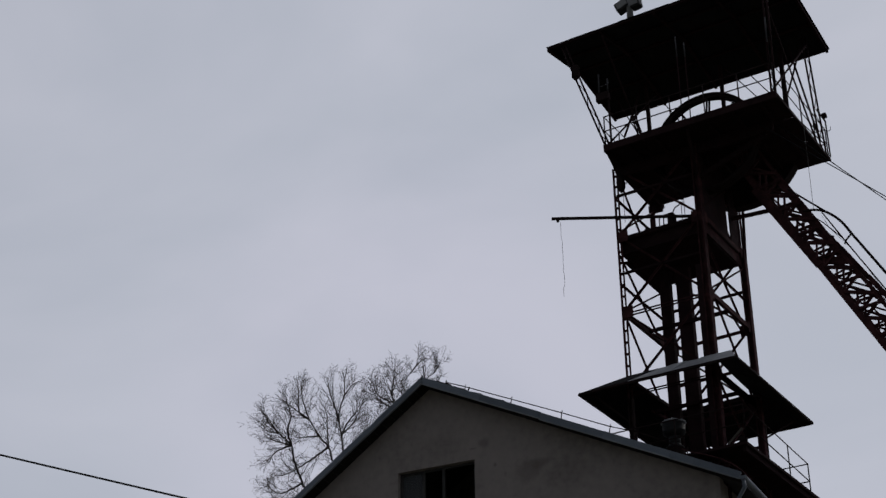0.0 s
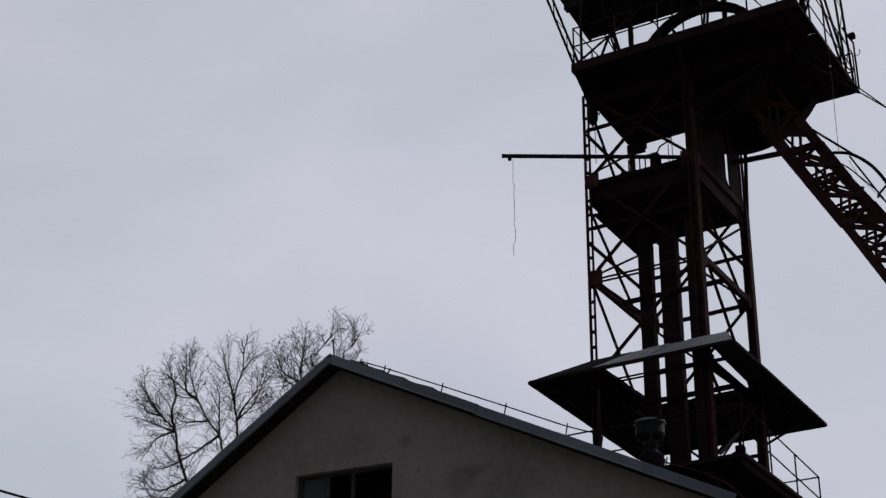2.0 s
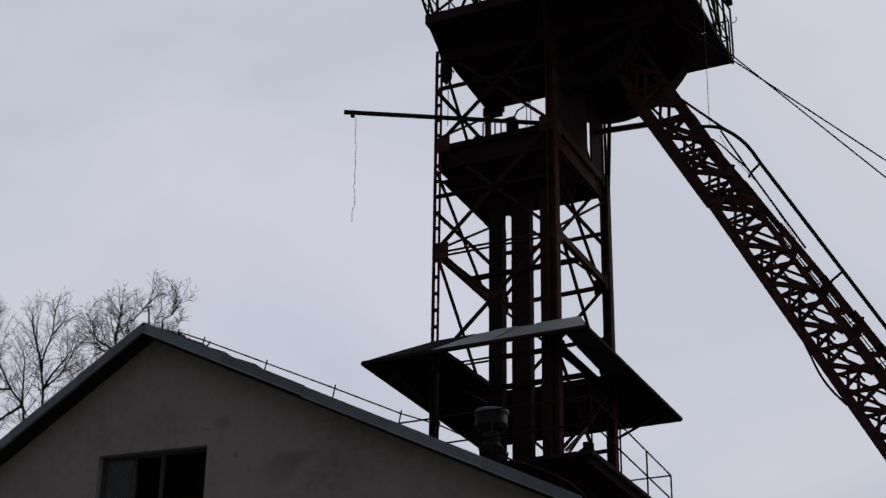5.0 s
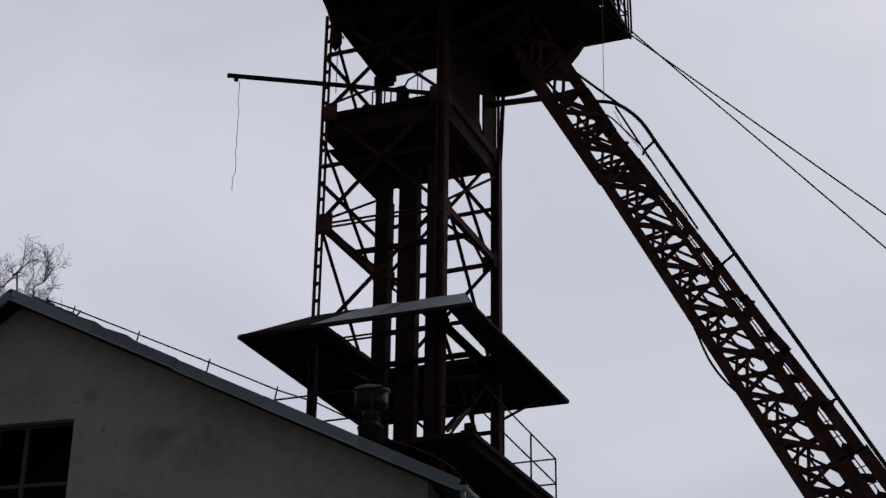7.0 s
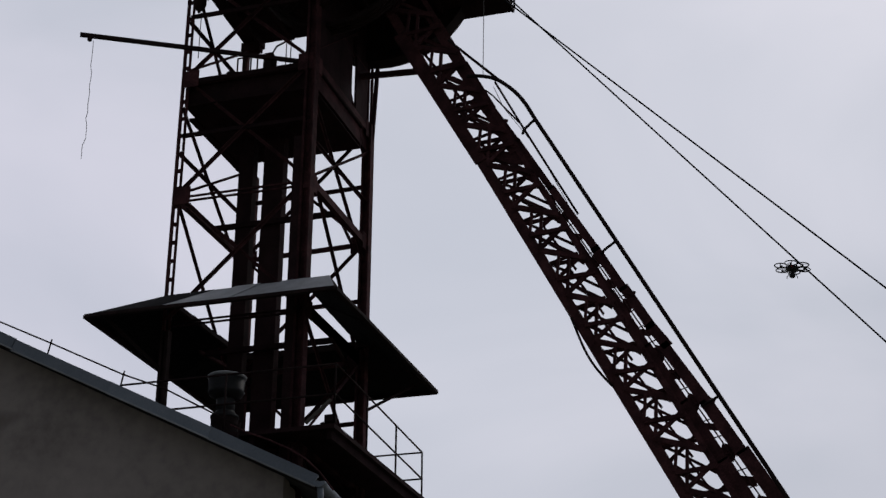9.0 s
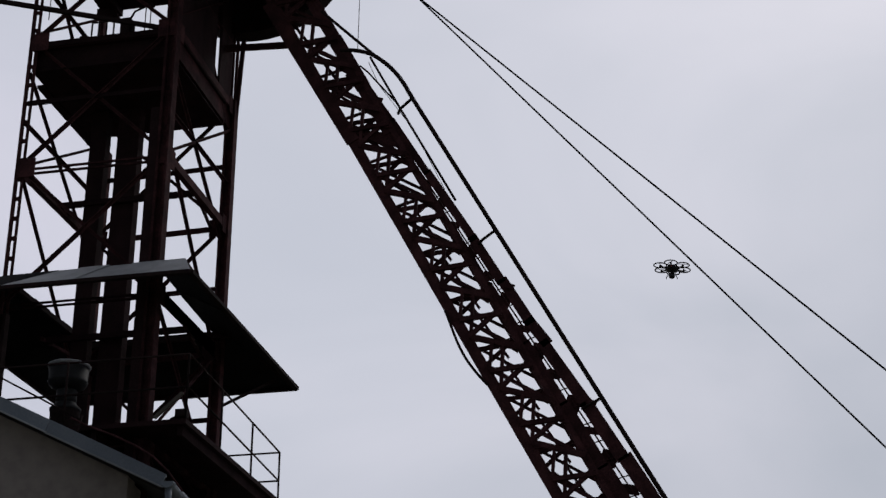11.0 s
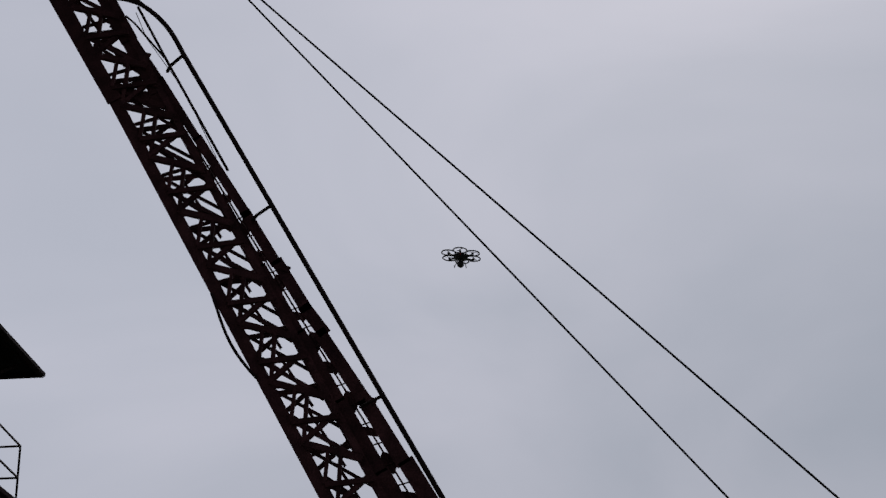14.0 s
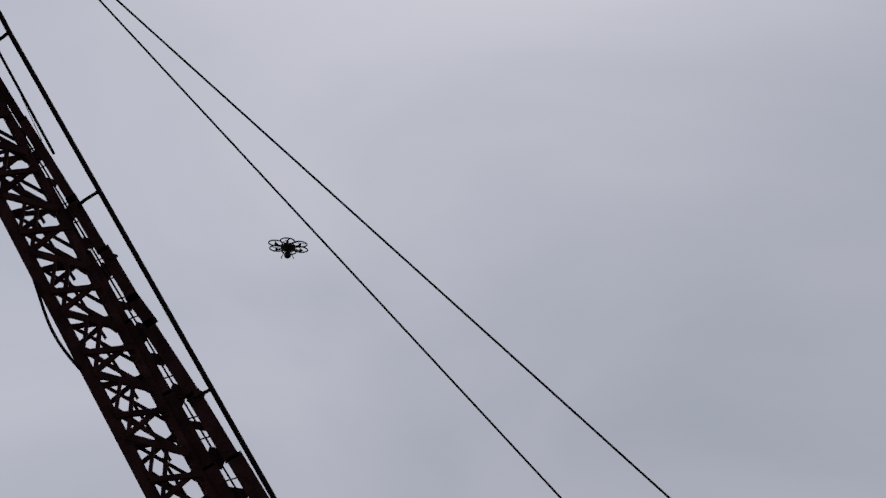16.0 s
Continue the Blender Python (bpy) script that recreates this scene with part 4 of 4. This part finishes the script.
def wall_piece(name, poly, y0, y1, mat, parent, label=""):
    """A wall panel from an outline in x and z, between y0 and y1."""
    bm = bmesh.new()
    a = [bm.verts.new((x, y0, z)) for x, z in poly]
    b = [bm.verts.new((x, y1, z)) for x, z in poly]
    n = len(poly)
    bm.faces.new(a)
    bm.faces.new(b[::-1])
    for i in range(n):
        bm.faces.new((a[i], b[i], b[(i + 1) % n], a[(i + 1) % n]))
    bmesh.ops.recalc_face_normals(bm, faces=bm.faces)
    return part(name, bm, mat, parent, label)


def roof_z(x):
    return AZ - (AZ - EZ) * (x - AX) / (EX - AX) if x > AX else AZ - (AZ - LZ) * (AX - x) / (AX - LX)


RWX, LWX = EX - 0.75, LX + 0.6   # faces of the long walls
D = 0.16
# the gable wall with the window opening cut through, in one outline
bm = bmesh.new()
outer = [(LWX, 0), (RWX, 0), (RWX, roof_z(RWX) - D), (AX, AZ - D), (LWX, roof_z(LWX) - D)]
strips = [[(LWX, 0), (WX0, 0), (WX0, roof_z(WX0) - D), (LWX, roof_z(LWX) - D)],
          [(WX0, 0), (WX1, 0), (WX1, WZ0), (WX0, WZ0)],
          [(WX0, WZ1), (WX1, WZ1), (WX1, roof_z(WX1) - D), (AX, AZ - D), (WX0, roof_z(WX0) - D)],
          [(WX1, 0), (RWX, 0), (RWX, roof_z(RWX) - D), (WX1, roof_z(WX1) - D)]]
for poly in strips:
    a = [bm.verts.new((x, GY, z)) for x, z in poly]
    b = [bm.verts.new((x, GY + T, z)) for x, z in poly]
    bm.faces.new(a)
    bm.faces.new(b[::-1])
    for i in range(len(poly)):
        bm.faces.new((a[i], b[i], b[(i + 1) % len(poly)], a[(i + 1) % len(poly)]))
bmesh.ops.remove_doubles(bm, verts=bm.verts, dist=0.001)
part("gable_wall", bm, PLASTER, hall, "stained grey plaster gable wall")
wall_piece("gable_wall", outer, BY - T, BY, PLASTER, hall)
box("side_wall", RWX - T, RWX, GY + T, BY - T, 0, roof_z(RWX) - D - 0.05, PLASTER, hall)
box("side_wall", LWX, LWX + T, GY + T, BY - T, 0, roof_z(LWX) - D - 0.05, PLASTER, hall)
box("attic_floor", LWX + T, RWX - T, GY + T, BY - T, 17.0, 17.2, ROOM, hall)

# roof slopes with overhang
OVY = 0.53
for x0, x1 in ((AX, EX), (LX, AX)):
    quad_sheet((x0, GY - OVY, roof_z(x0) + 0.02), (x1, GY - OVY, roof_z(x1) + 0.02), (x1, BY + 0.3, roof_z(x1) + 0.02), (x0, BY + 0.3, roof_z(x0) + 0.02), 0.13, FELT, hall, "roof_slope")
# dark timber, made near-black to carry the shade under the overhang
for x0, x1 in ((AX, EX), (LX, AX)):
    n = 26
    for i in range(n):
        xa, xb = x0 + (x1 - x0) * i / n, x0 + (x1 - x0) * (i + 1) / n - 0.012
        quad_sheet((xa, GY - OVY + 0.01, roof_z(xa) - 0.125), (xb, GY - OVY + 0.01, roof_z(xb) - 0.125), (xb, GY - 0.004, roof_z(xb) - 0.125), (xa, GY - 0.004, roof_z(xa) - 0.125), 0.02, SOFFIT_SHADE, hall, "soffit_board")
# metal flashing on the verge
for x0, x1 in ((AX, EX + 0.03), (AX, LX - 0.03)):
    n = 5
    for i in range(n):
        xa, xb = x0 + (x1 - x0) * i / n, x0 + (x1 - x0) * (i + 1) / n
        ja = rnd.uniform(-0.012, 0.012)
        bar("verge_flashing", (xa, GY - OVY - 0.03, roof_z(xa) - 0.068 + ja), (xb, GY - OVY - 0.03, roof_z(xb) - 0.053 + ja), 0.035, 0.235, FLASH, hall)
        bar("drip_edge", (xa, GY - OVY - 0.066, roof_z(xa) - 0.182 + ja), (xb, GY - OVY - 0.066, roof_z(xb) - 0.167 + ja), 0.04, 0.02, ZINC, hall)
        bar("verge_cap", (xa, GY - OVY + 0.06, roof_z(xa) + 0.065 + ja), (xb, GY - OVY + 0.06, roof_z(xb) + 0.065 + ja), 0.2, 0.03, FLASH, hall)
# ridge cap humps
for dx in (0.35, 0.9, 1.5, 2.3):
    bm = bmesh.new()
    x = AX + dx
    add_tube(bm, [(x, -3.9, roof_z(x) + 0.09), (x + 0.45, -3.9, roof_z(x + 0.45) + 0.13), (x + 0.8, -3.9, roof_z(x + 0.8) + 0.05)], 0.07, 6)
    part("felt_fold", bm, FELT, hall)
# gutter with its end and downpipe
bm = bmesh.new()
prev = None
for y in (GY - OVY - 0.05, BY + 0.3):
    row = [bm.verts.new((EX + 0.10 + 0.11 * math.cos(a), y, EZ - 0.08 + 0.11 * math.sin(a))) for a in (math.pi + math.pi * i / 10 for i in range(11))]
    if prev:
        for i in range(10):
            bm.faces.new((prev[i], prev[i + 1], row[i + 1], row[i]))
    prev = row
    bm.faces.new(row)
g = part("gutter", bm, FLASH, hall)
pipe("downpipe", [(EX + 0.1, -4.2, EZ - 0.18), (EX + 0.1, -4.15, EZ - 0.4), (RWX + 0.1, GY + 0.1, EZ - 1.1), (RWX + 0.1, GY + 0.1, 0.3)], 0.06, FLASH, hall, 10)

hall.matrix_basis = TURN @ hall.matrix_basis

# window in the gable
win = thing("window_1", "dark multi-light window with a peeling frame in the gable", "window", ((WX0 + WX1) / 2, GY + 0.15, WZ0), kind="structure")
FY = GY + 0.22
for x in (WX0 + 0.05, WX0 + 0.86, WX0 + 1.58, WX1 - 0.05):
    bar("frame_bar", (x, FY, WZ0), (x, FY, WZ1), 0.1, 0.08, FRAME, win, (0, 1, 0))
for z in (WZ0 + 0.04, WZ0 + 1.2, WZ1 - 0.04):
    bar("frame_bar", (WX0, FY + 0.003, z), (WX1, FY + 0.003, z), 0.075, 0.075, FRAME, win)
for x0, x1 in ((WX0 + 0.1, WX0 + 0.81),):
    for z0, z1 in ((WZ0 + 0.08, WZ0 + 1.16), (WZ0 + 1.24, WZ1 - 0.08)):
        p = box("pane", x0, x1, FY - 0.003, FY + 0.003, z0, z1, GLASS, win, "dusty glass pane")
        p.visible_shadow = False
box("window_sill", WX0 - 0.08, WX1 + 0.08, GY - 0.08, GY + 0.12, WZ0 - 0.07, WZ0 - 0.005, ZINC, win)

win.matrix_basis = TURN @ win.matrix_basis

# lifeline along the roof verge
line = thing("roof_lifeline", "thin wire line on short stands along the roof verge", "railing", (AX, -3.9, AZ))
ly = -3.9
lp = [(x, ly, z + 0.07) for x, z in ((-7.25, 23.43), (-6.55, 23.13), (-4.91, 22.37), (-3.19, 21.57), (-1.60, 20.81), (-0.71, 20.46), (0.83, 19.62))]
pipe("wire", lp, 0.017, DARK, line, 5)
for x, y, z in lp:
    pipe("stand", [(x - 0.05, y, roof_z(x - 0.05)), (x + 0.03, y, z + 0.07)], 0.017, DARK, line, 5)

for p, q, rr in (((-7.55, 23.58), (-7.04, 23.35), 0.022), ((-6.95, 23.29), (-6.28, 22.88), 0.02), ((-6.28, 22.88), (-5.79, 22.65), 0.016), ((-6.49, 22.96), (-6.37, 23.15), 0.02), ((-7.21, 23.34), (-7.19, 23.46), 0.045)):
    pipe("rod", [(p[0], -3.9, p[1]), (q[0], -3.9, q[1])], rr, DARK, line, 6)
mast = thing("ridge_mast", "short dark post with a small crosspiece on the ridge", "mast", (-8.02, -3.9, 23.6))
pipe("post", [(-8.01, -3.9, 23.6), (-8.09, -3.9, 24.26)], 0.022, DARK, mast, 6)
pipe("crosspiece", [(-8.16, -3.9, 24.22), (-8.0, -3.9, 24.26)], 0.016, DARK, mast, 6)

for t in (line, mast):
    t.matrix_basis = TURN @ t.matrix_basis

# roof ventilator
VX, VY, VZ = -0.21, -1.5, 21.23     # rim of the cowl
vent = thing("roof_ventilator", "grey sheet-metal roof ventilator with a wide cowl", "ventilator", (VX, VY, VZ - 1.9))


def vent_ring(name, prof, mat, label=""):
    bm = bmesh.new()
    add_lathe(bm, VX, VY, [(r, VZ + z) for r, z in prof], 28)
    return smooth(part(name, bm, mat, vent, label))


vent_ring("base", [(0.34, -2.4), (0.29, -1.4), (0.27, -0.95), (0.28, -0.82)], DARK, "sooty sheet-metal base")
vent_ring("collar", [(0.29, -0.84), (0.29, -0.80), (0.21, -0.73), (0.195, -0.69)], DULL)
vent_ring("neck", [(0.19, -0.72), (0.19, -0.38)], DULL)
vent_ring("cowl", [(0.20, -0.44), (0.33, -0.36), (0.362, -0.30), (0.372, -0.28), (0.355, -0.26), (0.372, 0.0)], DULL)
vent_ring("rim", [(0.372, -0.01), (0.398, 0.01), (0.402, 0.035), (0.372, 0.055), (0.05, 0.11)], ZINC, "pale zinc rim")

rope("slack_cable", [(0.63, -3.0, 19.73), (0.93, -3.0, 19.57), (1.42, -3.0, 19.37), (1.88, -3.0, 19.14), (2.2, -3.0, 18.93), (2.48, -3.0, 18.66), (2.76, -3.0, 18.3)], 0.02, RUST, "slack cable running down from the ventilator to the gutter", "cable")

# ---- overhead cable beyond the hall ----
rope("overhead_cable", straight((-35.07, -11.0, 27.14), (-8.6, -3.72, 17.99), 24, 0.05), 0.035, PLASTIC, "black overhead cable sloping down to the gable wall", "cable")

# ---- drone hovering ----
DC = Vector((10.27, 9.08, 26.71))
drone = thing("drone", "black six-rotor drone with ring guards and a camera below", "drone", DC)
bm = bmesh.new()
add_lathe(bm, DC.x, DC.y, [(0.06, DC.z - 0.06), (0.145, DC.z - 0.04), (0.155, DC.z + 0.02), (0.10, DC.z + 0.06), (0.03, DC.z + 0.075)], 14)
smooth(part("body", bm, PLASTIC, drone))
for i in range(6):
    a = math.pi / 6 + i * math.pi / 3
    c = DC + Vector((math.cos(a), math.sin(a), 0)) * 0.285
    pipe("arm", [DC + Vector((math.cos(a), math.sin(a), 0)) * 0.08, c], 0.017, PLASTIC if i != 4 else RED, drone, 6)
    pipe("ring_guard", [c + Vector((0.142 * math.cos(t), 0.142 * math.sin(t), 0.03)) for t in (2 * math.pi * j / 24 for j in range(24))], 0.0145, PLASTIC, drone, 5, closed=True)
    bm = bmesh.new()
    add_lathe(bm, c.x, c.y, [(0.022, c.z - 0.03), (0.026, c.z + 0.03), (0.012, c.z + 0.045)], 10)
    motor = part("rotor_motor", bm, PLASTIC, drone)
    bm = bmesh.new()
    d = Vector((math.cos(a + 0.7), math.sin(a + 0.7), 0)) * 0.125
    add_beam(bm, c - d + Vector((0, 0, 0.05)), c + d + Vector((0, 0, 0.05)), 0.018, 0.004)
    part("propeller", bm, PLASTIC, drone)
bm = bmesh.new()
bmesh.ops.create_uvsphere(bm, u_segments=14, v_segments=10, radius=0.075)
bm.transform(Matrix.Translation(DC + Vector((0, 0, -0.16))))
smooth(part("camera_ball", bm, PLASTIC, drone))
pipe("camera_mount", [DC + Vector((0, 0, -0.05)), DC + Vector((0, 0, -0.12))], 0.03, PLASTIC, drone, 8)
for s in (-1, 1):
    pipe("skid", [DC + Vector((s * 0.05, 0, -0.05)), DC + Vector((s * 0.12, 0, -0.22))], 0.008, PLASTIC, drone, 5)
pipe("skid", [DC + Vector((-0.12, 0.06, -0.22)), DC + Vector((-0.12, -0.06, -0.22))], 0.008, PLASTIC, drone, 5)
pipe("skid", [DC + Vector((0.12, 0.06, -0.22)), DC + Vector((0.12, -0.06, -0.22))], 0.008, PLASTIC, drone, 5)
# it banks a little as it flies
drone.matrix_basis = drone.matrix_basis @ Matrix.Rotation(radians(4.5), 4, "Y") @ Matrix.Scale(1.1, 4)

# ---- bare trees ----


def bare_tree(base, top, label, seed, *limbs):
    """A leafless tree. Each limb is a run of points (x, z) with its thickness; one that does not start on an earlier limb grows out of the trunk."""
    r = random.Random(seed)
    base, top = Vector(base), Vector(top)
    heavy, fine = [], []

    def wob(a):
        return Vector((r.uniform(-a, a), r.uniform(-a, a), r.uniform(-a, a)))

    def shoot(p, d, length, r0, r1, seg, lift, rough):
        """A twig or branch that bends gradually upwards; gives its points and radii."""
        pts, rad = [p.copy()], [r0]
        for k in range(seg):
            d = (d + wob(rough) + Vector((0, 0, lift))).normalized()
            pts.append(pts[-1] + d * (length / seg))
            rad.append(r0 + (r1 - r0) * (k + 1) / seg)
        return pts, rad

    def side(d):
        q = Vector((r.gauss(0, 1), r.gauss(0, 0.8), r.gauss(0, 0.7)))
        return (q - d * q.dot(d)).normalized()

    def curve(pts, step):
        """Points at even steps on a smooth line through the given ones."""
        out = []
        for i in range(len(pts) - 1):
            p0, p1, p2, p3 = pts[max(i - 1, 0)], pts[i], pts[i + 1], pts[min(i + 2, len(pts) - 1)]
            n = max(2, round((p2 - p1).length / step))
            for k in range(n):
                u = k / n
                out.append(0.5 * (2 * p1 + (p2 - p0) * u + (2 * p0 - 5 * p1 + 4 * p2 - p3) * u * u + (3 * p1 - p0 - 3 * p2 + p3) * u ** 3))
        return out + [pts[-1]]

    heavy.append(([base, base.lerp(top, 0.4) + Vector((0.08, 0, 0)), base.lerp(top, 0.75) + Vector((-0.05, 0.04, 0)), top], [0.32, 0.27, 0.22, 0.15]))
    laid = {}
    for thick, *run in limbs:
        y0 = laid.get(run[0])
        yy = -1.0 + r.uniform(-0.4, 0.4) if y0 is None else y0
        drift = r.uniform(-0.5, 0.5)
        pts = [Vector((x, yy + (0 if i == 0 else drift * i / len(run)), z - 0.14 * max(0.0, z - 24.6))) for i, (x, z) in enumerate(run)]
        for (x, z), p in zip(run, pts):
            laid.setdefault((x, z), p.y)
        if y0 is None:
            pts = [top, top.lerp(pts[0], 0.6) + Vector((0, 0.3, 0.1))] + pts
        path = [p + wob(0.012) for p in curve(pts, 0.09)]
        n = len(path) - 1
        rad = [1.1 * thick * (1 - 0.86 * (k / n) ** 0.8) + 0.004 for k in range(n + 1)]
        heavy.append((path, rad))
        for k in range(2, n + 1):
            if path[k].z < 21.6 or path[k].y > 0.6:
                continue
            u = k / n
            d = (path[min(k + 1, n)] - path[k - 1]).normalized()
            for _ in range(r.choice((1, 1, 1, 2)) if u < 0.85 else 1):
                ln = (0.30 + 0.80 * (1 - u) ** 0.6) * r.uniform(0.45, 1.3)
                bp, br = shoot(path[k], d * 0.8 + side(d) * r.uniform(0.5, 1.1), ln, min(0.011, rad[k] * 0.5), 0.0048, 8, 0.05, 0.15)
                fine.append((bp, br))
                for j in range(2, 9):
                    for _ in range(r.choice((0, 1, 1, 1))):
                        e = (bp[j] - bp[j - 1]).normalized()
                        cp, cr = shoot(bp[j], e * 0.8 + side(e) * 0.9, r.uniform(0.10, 0.22) + 0.2 * ln * (1 - j / 9), 0.0045, 0.0037, 4, 0.02, 0.22)
                        fine.append((cp, cr))
                        for m in (2, 3, 4):
                            if r.random() < 0.4:
                                e2 = (cp[m] - cp[m - 1]).normalized()
                                fine.append(shoot(cp[m], e2 * 0.7 + side(e2), r.uniform(0.05, 0.11), 0.0034, 0.0032, 2, 0.0, 0.3))
    t = thing("tree", label, "tree", base, "bare trees")
    for nm, curves, sides in (("trunk", heavy, 7), ("crown", fine, 3)):
        vs, fs = [], []
        for pts, rad in curves:
            ref, prev = None, None
            for k, p in enumerate(pts):
                d = (pts[min(k + 1, len(pts) - 1)] - pts[max(k - 1, 0)]).normalized()
                ref = d.orthogonal().normalized() if ref is None else (ref - d * ref.dot(d)).normalized()
                s = d.cross(ref)
                start = len(vs)
                vs.extend(p - base + (ref * math.cos(q) + s * math.sin(q)) * rad[k] for q in (2 * math.pi * j / sides for j in range(sides)))
                if prev is not None:
                    fs.extend((prev + j, prev + (j + 1) % sides, start + (j + 1) % sides, start + j) for j in range(sides))
                prev = start
            fs.append(tuple(prev + j for j in range(sides)))
        me = bpy.data.meshes.new(nm)
        me.from_pydata([tuple(v) for v in vs], [], fs)
        me.materials.append(BARK)
        ob = new(nm, me)
        ob.parent = t
        if nm == "crown":
            tagged(ob, "fine bare twigs", kind="stuff")
    return t


bare_tree((-15.2, 3.7, 0), (-14.6, 3.3, 18.5), "tall leafless broad-crowned tree behind the hall", 11,
          (0.085, (-14.7, 21.8), (-15.1, 22.4), (-15.5, 23.3), (-15.7, 24.0), (-16.3, 24.6), (-16.7, 25.1), (-17.2, 26.0)),
          (0.042, (-15.7, 24.0), (-15.8, 24.6), (-15.6, 25.1), (-15.7, 25.7), (-15.9, 26.4)),
          (0.026, (-16.3, 24.6), (-16.9, 25.6), (-17.0, 26.2)),
          (0.026, (-16.3, 24.6), (-16.9, 24.9), (-17.2, 25.4)),
          (0.026, (-15.7, 24.0), (-16.4, 24.3), (-17.0, 24.6)),
          (0.070, (-13.7, 22.8), (-13.9, 23.5), (-14.3, 24.0), (-14.7, 24.7), (-15.4, 25.4), (-15.9, 25.9)),
          (0.036, (-14.7, 24.7), (-15.2, 25.2), (-15.3, 25.9), (-15.4, 26.7)),
          (0.022, (-14.7, 24.7), (-14.9, 25.6), (-14.9, 26.4)),
          (0.030, (-13.9, 23.5), (-14.0, 24.2), (-14.1, 25.0), (-14.4, 25.5)),
          (0.075, (-13.5, 23.0), (-13.7, 24.1), (-13.8, 24.6), (-13.8, 25.2), (-13.6, 25.8), (-13.6, 26.4), (-13.5, 27.0)),
          (0.034, (-13.7, 24.1), (-13.4, 24.6), (-13.1, 25.0), (-12.9, 25.5)),
          (0.024, (-13.6, 25.8), (-13.3, 26.1), (-13.1, 26.4)),
          (0.036, (-13.8, 24.6), (-14.0, 25.4), (-14.2, 26.1), (-14.3, 26.8)),
          (0.030, (-14.3, 24.0), (-15.3, 24.2), (-15.8, 24.5)),
          (0.036, (-15.7, 24.0), (-16.5, 23.9), (-16.8, 23.6), (-17.0, 23.7)),
          (0.040, (-13.9, 23.5), (-15.0, 23.1), (-15.9, 22.9), (-16.5, 23.0)),
          (0.036, (-15.1, 22.4), (-16.1, 22.2), (-16.8, 22.7)),
          (0.034, (-13.5, 23.0), (-13.2, 23.7), (-12.9, 24.1), (-12.7, 24.7)),
          (0.026, (-13.7, 24.1), (-13.2, 24.5), (-12.9, 25.2), (-12.8, 25.7)),
          (0.026, (-13.5, 23.0), (-12.8, 23.3), (-12.4, 23.7), (-12.3, 24.1)),
          (0.028, (-14.7, 21.8), (-16.2, 22.0), (-16.6, 22.5), (-16.9, 22.6)))
bare_tree((-10.6, 3.7, 0), (-10.6, 3.3, 20.6), "leafless tree with an upright crown behind the hall", 23,
          (0.060, (-11.1, 24.4), (-11.4, 24.9), (-11.6, 25.3), (-11.8, 25.8), (-12.0, 26.4)),
          (0.034, (-11.6, 25.3), (-11.5, 26.0), (-11.4, 26.6)),
          (0.034, (-11.4, 24.9), (-12.1, 25.4), (-12.4, 26.1), (-12.6, 26.4)),
          (0.028, (-11.7, 24.2), (-11.6, 24.7), (-11.9, 25.0), (-12.2, 25.4)),
          (0.03, (-11.1, 24.4), (-12.0, 25.1), (-12.4, 25.7), (-12.6, 26.2)),
          (0.032, (-10.7, 25.0), (-10.8, 25.6), (-11.0, 26.05)),
          (0.042, (-10.5, 25.0), (-10.4, 25.4), (-10.2, 25.7), (-10.3, 25.95)),
          (0.030, (-9.8, 24.9), (-9.7, 25.7), (-9.8, 26.2)),
          (0.040, (-9.6, 25.0), (-9.3, 25.4), (-9.2, 25.9), (-9.25, 26.25)),
          (0.026, (-9.3, 25.4), (-9.1, 25.5), (-8.85, 25.7)),
          (0.024, (-9.4, 24.9), (-9.2, 25.0), (-9.1, 25.3)),
          (0.024, (-10.2, 25.7), (-10.0, 26.0), (-9.9, 26.25)))
